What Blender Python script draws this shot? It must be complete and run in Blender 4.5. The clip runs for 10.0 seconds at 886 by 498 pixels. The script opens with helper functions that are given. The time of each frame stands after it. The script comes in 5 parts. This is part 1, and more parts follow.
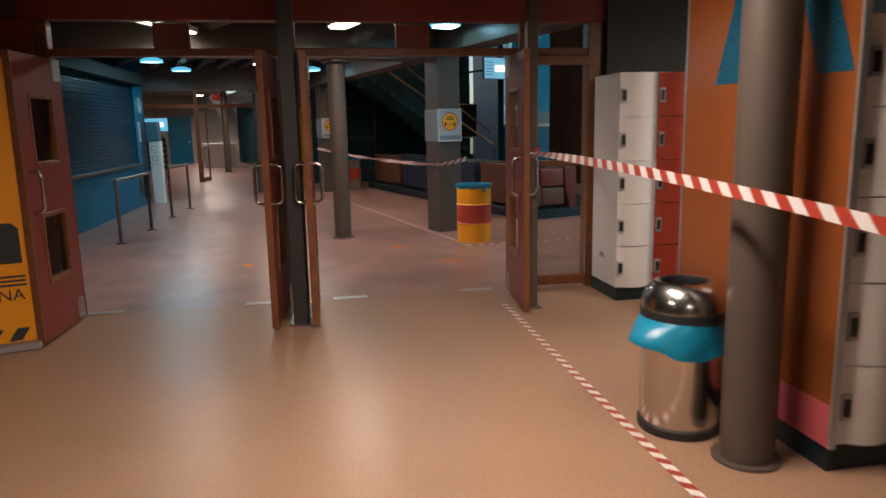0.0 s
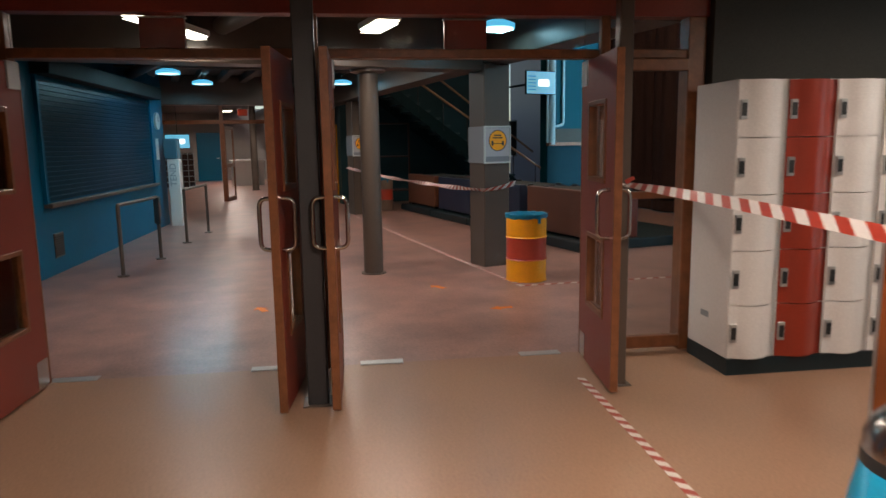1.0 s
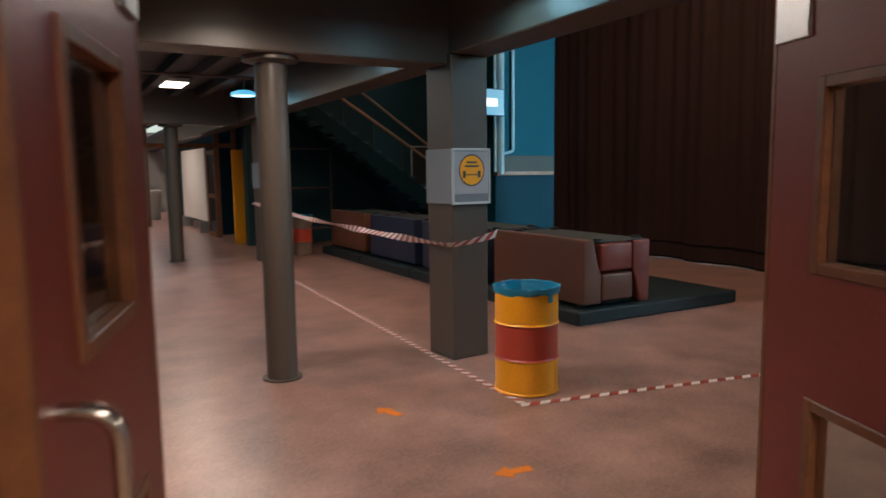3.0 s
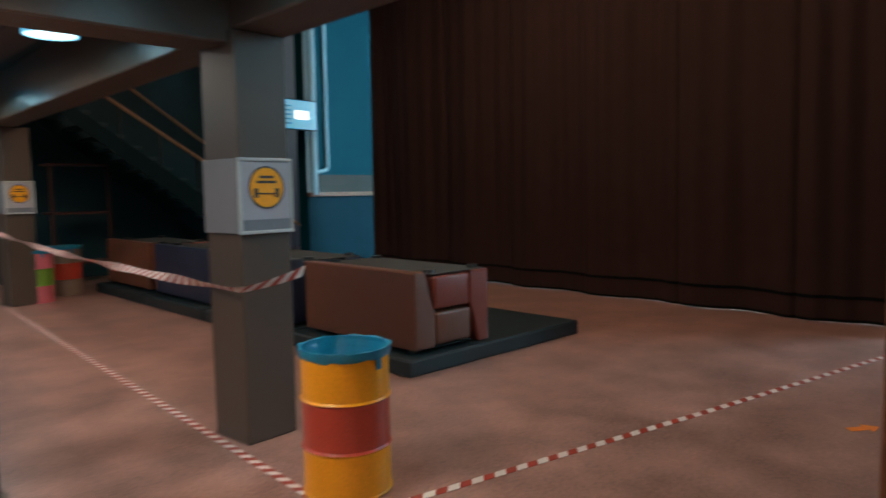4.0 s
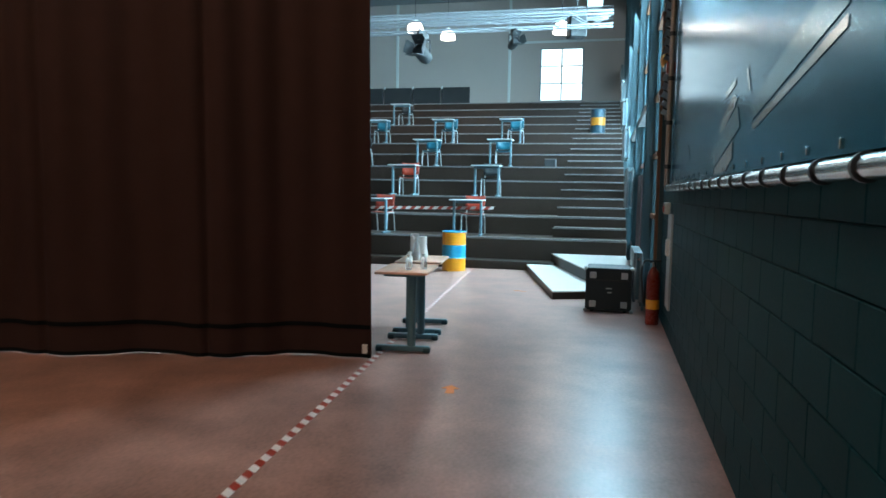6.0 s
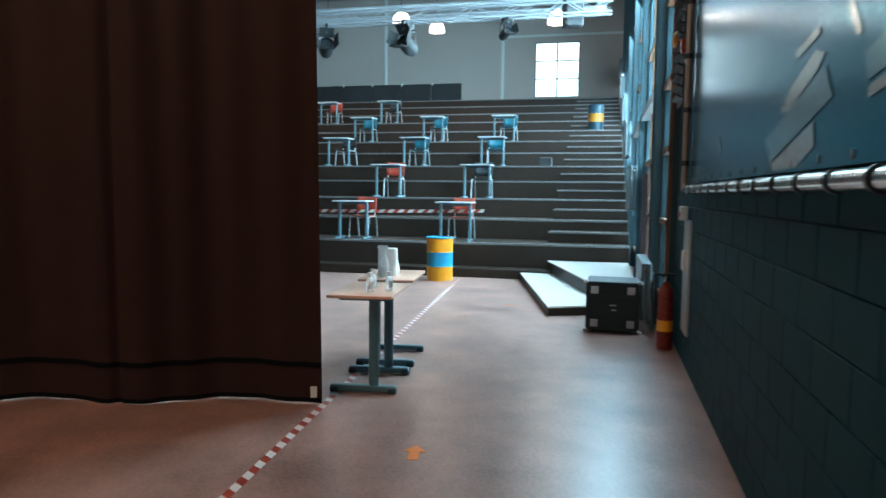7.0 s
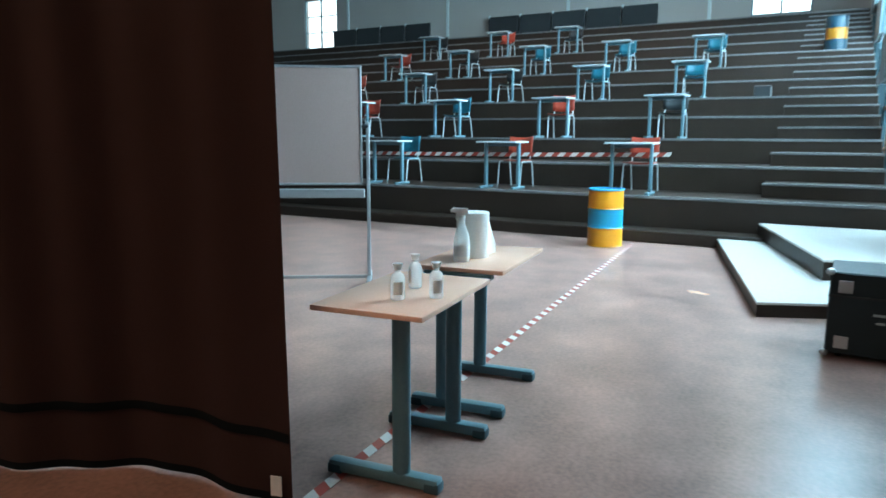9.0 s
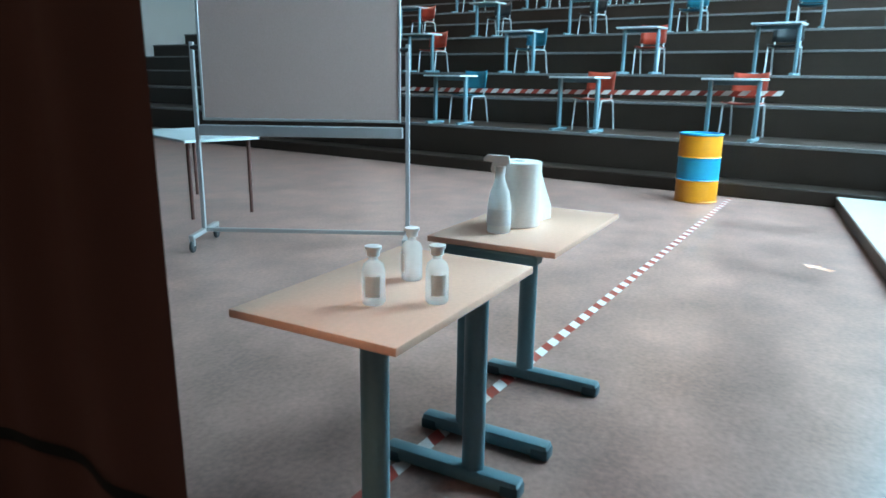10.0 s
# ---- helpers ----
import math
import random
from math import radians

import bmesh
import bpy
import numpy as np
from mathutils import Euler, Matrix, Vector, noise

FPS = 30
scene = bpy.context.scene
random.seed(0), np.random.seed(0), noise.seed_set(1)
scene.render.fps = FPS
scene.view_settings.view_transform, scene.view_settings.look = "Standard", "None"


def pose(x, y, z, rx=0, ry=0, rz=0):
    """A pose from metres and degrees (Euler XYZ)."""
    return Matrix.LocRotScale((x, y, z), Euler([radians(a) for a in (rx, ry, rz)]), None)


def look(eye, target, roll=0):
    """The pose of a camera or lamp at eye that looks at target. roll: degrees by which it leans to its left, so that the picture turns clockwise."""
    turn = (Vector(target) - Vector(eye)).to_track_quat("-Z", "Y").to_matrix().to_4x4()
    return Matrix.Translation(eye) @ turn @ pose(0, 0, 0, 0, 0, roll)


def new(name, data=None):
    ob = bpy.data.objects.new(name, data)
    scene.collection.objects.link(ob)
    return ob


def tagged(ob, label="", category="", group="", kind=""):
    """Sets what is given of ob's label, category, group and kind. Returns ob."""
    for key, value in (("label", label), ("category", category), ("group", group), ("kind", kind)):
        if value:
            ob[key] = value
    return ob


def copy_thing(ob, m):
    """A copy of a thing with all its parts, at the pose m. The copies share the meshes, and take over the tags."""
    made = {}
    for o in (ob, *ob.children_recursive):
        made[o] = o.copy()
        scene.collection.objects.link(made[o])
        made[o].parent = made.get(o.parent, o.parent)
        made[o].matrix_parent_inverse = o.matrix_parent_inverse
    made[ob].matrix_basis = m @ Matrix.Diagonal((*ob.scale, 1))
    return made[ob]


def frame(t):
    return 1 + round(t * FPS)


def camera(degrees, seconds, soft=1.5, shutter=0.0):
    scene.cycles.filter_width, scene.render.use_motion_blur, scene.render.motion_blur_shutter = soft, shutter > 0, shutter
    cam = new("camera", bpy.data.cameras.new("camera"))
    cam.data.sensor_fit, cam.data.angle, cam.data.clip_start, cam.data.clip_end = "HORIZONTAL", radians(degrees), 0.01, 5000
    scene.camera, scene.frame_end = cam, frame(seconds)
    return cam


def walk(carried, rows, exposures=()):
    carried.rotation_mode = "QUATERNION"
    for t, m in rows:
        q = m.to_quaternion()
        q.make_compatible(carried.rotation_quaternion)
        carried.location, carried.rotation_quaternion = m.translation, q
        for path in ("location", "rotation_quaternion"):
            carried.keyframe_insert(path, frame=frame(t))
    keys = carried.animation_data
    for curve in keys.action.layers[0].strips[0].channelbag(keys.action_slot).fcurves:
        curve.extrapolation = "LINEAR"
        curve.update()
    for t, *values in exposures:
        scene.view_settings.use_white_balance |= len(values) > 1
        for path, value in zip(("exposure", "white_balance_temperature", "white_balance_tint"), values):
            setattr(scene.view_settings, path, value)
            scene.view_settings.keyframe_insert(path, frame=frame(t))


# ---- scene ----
cam = camera(65.5, 10.0, 1.5, 0.4)
PATH = [
    (0, (-0.489, -0.179, 1.495), (0.346, 1.603, 1.143), -1.2),
    (0.5, (-0.287, 0.409, 1.511), (0.499, 2.218, 1.18), -1.1),
    (1, (-0.111, 1.078, 1.53), (0.651, 2.902, 1.226), -0.9),
    (1.5, (0.105, 1.729, 1.539), (0.866, 3.557, 1.255), -1.0),
    (2, (0.324, 2.446, 1.549), (1.113, 4.264, 1.277), -0.9),
    (2.2, (0.415, 2.728, 1.55), (1.226, 4.537, 1.287), -0.8),
    (3.3, (1.048, 4.21, 1.554), (2.106, 5.895, 1.353), -0.9),
    (3.5, (1.218, 4.402, 1.506), (2.341, 6.047, 1.332), -1.1),
    (4, (1.637, 4.924, 1.523), (3.030, 6.349, 1.35), -0.9),
    (4.5, (2.065, 5.45, 1.52), (3.756, 6.503, 1.347), -0.2),
    (5, (2.63, 5.785, 1.452), (4.54, 6.354, 1.285), 0.8),
    (5.5, (3.169, 5.872, 1.462), (5.155, 6.035, 1.295), 1.2),
    (5.7, (3.474, 5.852, 1.46), (5.466, 5.881, 1.29), 1.2),
    (6.8, (4.816, 5.626, 1.502), (6.806, 5.508, 1.341), 0.8),
    (7, (5.065, 5.561, 1.496), (7.058, 5.491, 1.333), 0.6),
    (7.5, (5.679, 5.428, 1.493), (7.669, 5.529, 1.32), 0.1),
    (8, (6.346, 5.272, 1.491), (8.319, 5.537, 1.306), 0.1),
    (8.5, (6.99, 5.153, 1.447), (8.945, 5.509, 1.227), 0.1),
    (9, (7.643, 5.108, 1.39), (9.559, 5.582, 1.069), 0.3),
    (9.5, (8.207, 5.119, 1.339), (10.078, 5.699, 0.929), 0.5),
    (10, (8.74, 5.208, 1.294), (10.562, 5.878, 0.81), 0.8),
]
walk(cam, [(t, look(eye, target, roll)) for t, eye, target, roll in PATH])

# ---- world, light, exposure ----
world = bpy.data.worlds.new("sky")
scene.world = world
world.use_nodes = True
wn = world.node_tree
sky = wn.nodes.new("ShaderNodeTexSky")
sky.sky_type, sky.sun_disc = "NISHITA", False
sky.sun_elevation, sky.sun_rotation = radians(35), radians(150)
wn.nodes["Background"].inputs["Strength"].default_value = 0.12
wn.links.new(sky.outputs["Color"], wn.nodes["Background"].inputs["Color"])
scene.view_settings.exposure = 0.0


def sun_lamp(direction, strength, degrees, colour):
    d = bpy.data.lights.new("sun", "SUN")
    d.energy, d.angle, d.color = strength, radians(degrees), colour
    ob = new("sun", d)
    ob.matrix_world = look((0, 0, 20), Vector((0, 0, 20)) + Vector(direction))
    return ob


def area_lamp(name, m, sx, sy, watts, colour, spread=180):
    d = bpy.data.lights.new(name, "AREA")
    d.shape, d.size, d.size_y, d.energy, d.color, d.spread = "RECTANGLE", sx, sy, watts, colour, radians(spread)
    ob = new(name, d)
    ob.matrix_world = m
    return ob


GRID = pose(0, 0, 0, 0, 0, -15)     # the hall's walls run along u and v, turned by 15 degrees


def A(u, v, z=0.0, rz=0.0):
    """A pose in the hall's own axes."""
    return GRID @ pose(u, v, z, 0, 0, rz)


sun_lamp((0.35, 0.75, -0.75), 1.2, 12, (1.0, 0.95, 0.9))
WARM, COOL, DAY = (1.0, 0.83, 0.71), (0.4, 0.82, 1.0), (0.45, 0.82, 1.0)

# ---- materials ----


def mat(name, colour, rough=0.6, metal=0.0, var=0.15, scale=6.0, bump=0.1, fine=80.0, stain=0.0, coat=0.0, spec=0.5, rand=0.0, cloud=0.25, even=False, patchy=0.0, detail=2.5):
    """A surface with cloudy variation, fine grain and relief."""
    m = bpy.data.materials.new(name)
    m.use_nodes = True
    nt = m.node_tree
    b = nt.nodes["Principled BSDF"]
    tc = nt.nodes.new("ShaderNodeTexCoord")
    geo = nt.nodes.new("ShaderNodeNewGeometry")
    n1 = nt.nodes.new("ShaderNodeTexNoise")
    n1.inputs["Scale"].default_value, n1.inputs["Detail"].default_value, n1.inputs["Roughness"].default_value = scale, detail, 0.45 if detail < 3 else 0.62
    n2 = nt.nodes.new("ShaderNodeTexNoise")
    n2.inputs["Scale"].default_value, n2.inputs["Detail"].default_value = fine, 5
    nt.links.new(geo.outputs["Position"], n1.inputs["Vector"])
    nt.links.new(geo.outputs["Position"], n2.inputs["Vector"])
    mix = nt.nodes.new("ShaderNodeMath")
    mix.operation = "MULTIPLY_ADD"
    mix.inputs[1].default_value = cloud
    share = nt.nodes.new("ShaderNodeMath")
    share.operation = "MULTIPLY"
    share.inputs[1].default_value = 1 - cloud
    nt.links.new(n2.outputs["Fac"], share.inputs[0])
    nt.links.new(n1.outputs["Fac"], mix.inputs[0])
    nt.links.new(share.outputs[0], mix.inputs[2])
    c = Vector(colour)
    lo, hi = c * (1 - var), c * (1 + var)
    fac = nt.nodes.new("ShaderNodeMapRange")
    fac.inputs["From Min"].default_value, fac.inputs["From Max"].default_value = 0.3, 0.7
    nt.links.new(mix.outputs[0], fac.inputs["Value"])
    blend = nt.nodes.new("ShaderNodeMix")
    blend.data_type = "RGBA"
    blend.inputs[6].default_value, blend.inputs[7].default_value = (*lo, 1), (*[min(1, k) for k in hi], 1)
    nt.links.new(fac.outputs[0], blend.inputs[0])
    out = blend.outputs[2]
    if rand:
        oi = nt.nodes.new("ShaderNodeObjectInfo")
        mr = nt.nodes.new("ShaderNodeMapRange")
        mr.inputs["To Min"].default_value, mr.inputs["To Max"].default_value = 1 - rand, 1 + rand
        nt.links.new(oi.outputs["Random"], mr.inputs["Value"])
        hs = nt.nodes.new("ShaderNodeHueSaturation")
        nt.links.new(mr.outputs[0], hs.inputs["Value"])
        nt.links.new(out, hs.inputs["Color"])
        out = hs.outputs["Color"]
    nt.links.new(out, b.inputs["Base Color"])
    b.inputs["Metallic"].default_value = metal
    b.inputs["Specular IOR Level"].default_value = spec
    b.inputs["Coat Weight"].default_value = coat
    rr = nt.nodes.new("ShaderNodeMapRange")
    rr.inputs["From Min"].default_value, rr.inputs["From Max"].default_value = 0.3, 0.7
    rr.inputs["To Min"].default_value, rr.inputs["To Max"].default_value = max(0.03, rough - 0.05), min(1, rough + 0.05)
    nt.links.new(n2.outputs["Fac"], rr.inputs["Value"])
    if patchy:
        rr.inputs["To Min"].default_value, rr.inputs["To Max"].default_value = rough - patchy, rough + patchy
        nt.links.new(n1.outputs["Fac"], rr.inputs["Value"])
    if not even or patchy:
        nt.links.new(rr.outputs[0], b.inputs["Roughness"])
    else:
        b.inputs["Roughness"].default_value = rough
    if bump:
        bp = nt.nodes.new("ShaderNodeBump")
        bp.inputs["Strength"].default_value, bp.inputs["Distance"].default_value = bump, 0.004
        nt.links.new(mix.outputs[0], bp.inputs["Height"])
        nt.links.new(bp.outputs["Normal"], b.inputs["Normal"])
    return m


def glow(name, colour, strength):
    m = bpy.data.materials.new(name)
    m.use_nodes = True
    b = m.node_tree.nodes["Principled BSDF"]
    b.inputs["Base Color"].default_value = (0.8, 0.8, 0.8, 1)
    b.inputs["Emission Color"].default_value = (*colour, 1)
    b.inputs["Emission Strength"].default_value = strength
    return m


def glass(name, colour=(0.9, 0.95, 0.95), rough=0.02, thin=True):
    m = bpy.data.materials.new(name)
    m.use_nodes = True
    b = m.node_tree.nodes["Principled BSDF"]
    b.inputs["Base Color"].default_value = (*colour, 1)
    b.inputs["Roughness"].default_value = rough
    b.inputs["Transmission Weight"].default_value = 1.0
    b.inputs["IOR"].default_value = 1.08 if thin else 1.45
    b.inputs["Specular IOR Level"].default_value = 0.8
    return m


LINO = mat("tan_linoleum", (0.33, 0.195, 0.125), 0.35, var=0.2, scale=1.3, bump=0, fine=60, spec=0.4, cloud=0.4, patchy=0.05, detail=4)
CONCRETE = mat("polished_concrete", (0.28, 0.156, 0.128), 0.315, var=0.6, scale=1.9, bump=0, fine=40, spec=0.75, cloud=0.66, patchy=0.03, detail=5)
GREYBROWN = mat("grey_brown_paint", (0.08, 0.061, 0.049), 0.38, var=0.08, scale=3, bump=0.04)
CEILING = mat("ceiling_paint", (0.06, 0.053, 0.05), 0.7, var=0.1, scale=2)
DARKRED = mat("dark_red_panel", (0.22, 0.038, 0.024), 0.42, var=0.12, scale=4, bump=0.05)
WOOD = mat("varnished_wood", (0.19, 0.07, 0.028), 0.38, var=0.3, scale=14, bump=0.06, cloud=0.6)
BLUEWALL = mat("blue_paint", (0.001, 0.1, 0.19), 0.42, var=0.12, scale=2, spec=0.2)
BLUEDARK = mat("blue_shutter", (0.001, 0.026, 0.05), 0.3, var=0.1, scale=2, bump=0, spec=0.14, even=True)
DARKWALL = mat("dark_painted_brick", (0.003, 0.02, 0.026), 0.6, var=0.25, scale=4, bump=0.2, spec=0.12)
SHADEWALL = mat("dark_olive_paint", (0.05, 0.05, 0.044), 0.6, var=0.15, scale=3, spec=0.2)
WHITEWALL = mat("white_wall_panel", (0.3, 0.27, 0.25), 0.6, var=0.05, scale=1)
LIGHTBLUE = mat("pale_blue_wall", (0.001, 0.06, 0.085), 0.65, var=0.08, scale=1, spec=0.1)
VELVET = mat("maroon_curtain_cloth", (0.036, 0.0182, 0.0165), 0.9, var=0.2, scale=5, bump=0.3, fine=300, spec=0.15)
TIER = mat("tier_boards", (0.024, 0.0145, 0.0105), 0.42, var=0.3, scale=2.5, bump=0.05, spec=0.25)
STEELBLUE = mat("grey_blue_steel", (0.085, 0.155, 0.18), 0.35, var=0.06, scale=8, metal=0.2)
FRAMEBLUE = mat("dull_teal_frame", (0.02, 0.062, 0.078), 0.45, var=0.1, scale=8)
STAIRBRICK = mat("teal_stair_brick", (0.006, 0.038, 0.05), 0.6, var=0.25, scale=4, bump=0.2, spec=0.3)
CHROME = mat("brushed_steel", (0.55, 0.53, 0.5), 0.22, metal=1.0, var=0.03, scale=20, bump=0, fine=200, cloud=0, even=True)
BLACK = mat("black_plastic", (0.015, 0.018, 0.02), 0.45, var=0.2)
GLASS = glass("clear_glass")
WHITEPAINT = mat("white_lacquer", (0.7, 0.68, 0.66), 0.35, var=0.06, scale=3, cloud=0, even=True)

# ---- building blocks ----


def link(name, bm, material, parent=None, label="", m=None, smooth=False):
    me = bpy.data.meshes.new(name)
    bm.normal_update()
    bm.to_mesh(me)
    bm.free()
    me.materials.append(material)
    if smooth:
        for p in me.polygons:
            p.use_smooth = True
        me.set_sharp_from_angle(angle=radians(35))
    ob = new(name, me)
    if parent is not None:
        ob.parent = parent
    if m is not None:
        ob.matrix_local = m
    if label:
        ob["label"] = label
    return ob


def part(name, bm, material, parent, label="", m=None, smooth=True):
    return link(name, bm, material, parent, label, m, smooth)


def thing(name, m, label, category, group="", kind=""):
    ob = new(name)
    ob.empty_display_size = 0.1
    ob.matrix_world = m
    return tagged(ob, label, category, group, kind)


def box(x0, x1, y0, y1, z0, z1, bevel=0.0, bm=None, m=None, seg=1):
    """A box between the given sides, its edges rounded by bevel."""
    own = bmesh.new()
    bmesh.ops.create_cube(own, size=1)
    bmesh.ops.scale(own, vec=(x1 - x0, y1 - y0, z1 - z0), verts=own.verts)
    bmesh.ops.translate(own, vec=((x0 + x1) / 2, (y0 + y1) / 2, (z0 + z1) / 2), verts=own.verts)
    if bevel:
        bmesh.ops.bevel(own, geom=own.edges[:], offset=bevel, segments=seg, affect="EDGES", profile=0.5)
    if m is not None:
        bmesh.ops.transform(own, matrix=m, verts=own.verts)
    if bm is None:
        return own
    return merge(bm, own)


def merge(bm, own):
    me = bpy.data.meshes.new("tmp")
    own.to_mesh(me)
    own.free()
    bm.from_mesh(me)
    bpy.data.meshes.remove(me)
    return bm


def lathe(profile, n=32, bm=None, m=None):
    """A turned form from (radius, height) pairs."""
    own = bmesh.new()
    rings = []
    for r, z in profile:
        if r < 1e-5:
            rings.append([own.verts.new((0, 0, z))])
        else:
            rings.append([own.verts.new((r * math.cos(2 * math.pi * k / n), r * math.sin(2 * math.pi * k / n), z)) for k in range(n)])
    for a, b in zip(rings, rings[1:]):
        for k in range(n):
            p = [a[k % len(a)], a[(k + 1) % n % len(a)], b[(k + 1) % n % len(b)], b[k % len(b)]]
            p = list(dict.fromkeys(p))
            if len(p) > 2:
                own.faces.new(p)
    if m is not None:
        bmesh.ops.transform(own, matrix=m, verts=own.verts)
    if bm is None:
        return own
    return merge(bm, own)


def tube(points, radius, n=10, bm=None, cap=True):
    """A round bar along points."""
    own = bmesh.new()
    pts = [Vector(p) for p in points]
    rings, up = [], None
    for i, p in enumerate(pts):
        d = ((pts[min(i + 1, len(pts) - 1)] - p).normalized() + (p - pts[max(i - 1, 0)]).normalized()).normalized()
        if up is None:
            up = d.orthogonal().normalized()
        else:
            up = (up - d * up.dot(d)).normalized()
        side = d.cross(up)
        rings.append([own.verts.new(p + radius * (math.cos(2 * math.pi * k / n) * up + math.sin(2 * math.pi * k / n) * side)) for k in range(n)])
    for a, b in zip(rings, rings[1:]):
        for k in range(n):
            own.faces.new((a[k], a[(k + 1) % n], b[(k + 1) % n], b[k]))
    if cap:
        own.faces.new(rings[0][::-1])
        own.faces.new(rings[-1])
    if bm is None:
        return own
    return merge(bm, own)


def arc(points, r=0.04, steps=5):
    """The same way with its corners rounded."""
    pts = [Vector(p) for p in points]
    out = [pts[0]]
    for a, b, c in zip(pts, pts[1:], pts[2:]):
        p, q = b + (a - b).normalized() * r, b + (c - b).normalized() * r
        for k in range(steps + 1):
            t = k / steps
            out.append((1 - t) ** 2 * p + 2 * t * (1 - t) * b + t * t * q)
    return out + [pts[-1]]


def structure(name, bm, material, m=None, label="", category="", smooth=False):
    ob = link(name, bm, material, None, "", None, smooth)
    if m is not None:
        ob.matrix_world = m
    return tagged(ob, label, category, kind="structure")


def slab(points, z0, z1):
    """An upright prism over a plan of (x, y) points."""
    bm = bmesh.new()
    lo = [bm.verts.new((x, y, z0)) for x, y in points]
    hi = [bm.verts.new((x, y, z1)) for x, y in points]
    bm.faces.new(lo[::-1])
    bm.faces.new(hi)
    n = len(points)
    for k in range(n):
        bm.faces.new((lo[k], lo[(k + 1) % n], hi[(k + 1) % n], hi[k]))
    bmesh.ops.recalc_face_normals(bm, faces=bm.faces)
    return bm


# ---- large structure ----
structure("floor_entrance", box(-8, 9, -8, 5.72, -0.2, 0), LINO, A(0, 0), "speckled tan linoleum floor of the entrance", "floor")
structure("floor", box(-24, 36, 5.72, 36, -0.2, 0), CONCRETE, A(0, 0), "worn reddish polished concrete floor", "floor")
# walls round the entrance
structure("wall_entrance_back", box(-8, 9, -8.2, -8, 0, 2.9), GREYBROWN, A(0, 0), "painted entrance wall", "wall")
structure("wall_entrance_left", box(-8.2, -8, -8, 5.6, 0, 2.9), GREYBROWN, A(0, 0), "painted entrance wall", "wall")
structure("wall_entrance_right", box(9, 9.2, -8, 5.7, 0, 2.9), GREYBROWN, A(0, 0), "painted entrance wall", "wall")
structure("ceiling_entrance", box(-8.2, 9.2, -8.2, 5.6, 2.75, 2.95), CEILING, A(0, 0), "dark ceiling over the entrance", "ceiling")
structure("wall_beside_doors", box(2.12, 9.0, 5.58, 5.706, 0, 2.9), SHADEWALL, A(0, 0), "dark olive painted wall behind the lockers", "wall")
structure("wall_left_of_doors", box(-8, -2.62, 5.62, 5.85, 0, 2.9), GREYBROWN, A(0, 0), "grey-brown painted wall beside the doors", "wall")
# dark brick wall of the hall
brick_wall = structure("wall_brick", box(2.13, 10.88, 5.71, 5.935, 0, 9), DARKWALL, A(0, 0), "dark blue-green painted brick wall", "wall")
structure("wall_over_doors", box(-2.5, 2.126, 5.62, 5.9, 2.95, 9), DARKWALL, A(0, 0), "dark wall above the entrance doors", "wall")
# blue wall and what closes the foyer
structure("wall_blue", box(-4.3, -4.0, 5.85, 15.5, 0, 3.0), BLUEWALL, A(0, 0), "blue painted wall with a closed serving hatch", "wall")
structure("wall_foyer_end", box(-16, 16, 34, 34.2, 0, 3.2), WHITEWALL, pose(0, 0, 0), "pale wall at the far end of the corridor", "wall")
structure("wall_foyer_left", box(-8.2, -8, 14, 34, 0, 3.2), BLUEWALL, pose(0, 0, 0), "blue wall far down the corridor", "wall")
# stair wall
structure("wall_stairs", box(4.4, 9.3, 18.6, 18.9, 0, 9), STAIRBRICK, pose(0, 0, 0), "dark brick wall behind the staircase", "wall")
structure("wall_pale", box(9.3, 13.5, 16.6, 16.9, 0, 9), LIGHTBLUE, pose(0, 0, 0), "pale blue wall beside the curtain", "wall")
structure("wall_corridor", box(4.9, 5.1, 18.9, 34, 0, 3.2), DARKWALL, pose(0, 0, 0), "dark corridor wall", "wall")
# hall shell
structure("wall_hall_left", box(6.5, 29.7, 28.5, 28.8, 0, 9), WHITEWALL, A(0, 0), "white side wall of the hall", "wall")
# unseen and assumed: shuts the hall's open side behind the curtain
structure("wall_closing_hall", box(6.2, 6.5, 19.0, 28.8, 0, 9), WHITEWALL, A(0, 0), "unseen white wall added to close the hall behind the curtain", "wall")
structure("ceiling_hall", box(-3, 30, 5.5, 28.8, 9, 9.2), mat("hall_ceiling", (0.2, 0.22, 0.23), 0.7), A(0, 0), "grey hall ceiling", "ceiling")


def pierced(name, u0, u1, v0, v1, z0, z1, holes, along, material, label):
    """A wall with rectangular openings through it; along is the axis on which the openings are counted."""
    cuts = sorted({z0, z1, *[h[2] for h in holes], *[h[3] for h in holes]})
    lo, hi = (u0, u1) if along == "u" else (v0, v1)
    bm = bmesh.new()
    for a, b in zip(cuts, cuts[1:]):
        p = lo
        for h in sorted(h for h in holes if h[2] <= a and h[3] >= b):
            if h[0] > p:
                box(*((p, h[0], v0, v1) if along == "u" else (u0, u1, p, h[0])), a, b, bm=bm)
            p = h[1]
        if p < hi:
            box(*((p, hi, v0, v1) if along == "u" else (u0, u1, p, hi)), a, b, bm=bm)
    return structure(name, bm, material, A(0, 0), label, "wall")


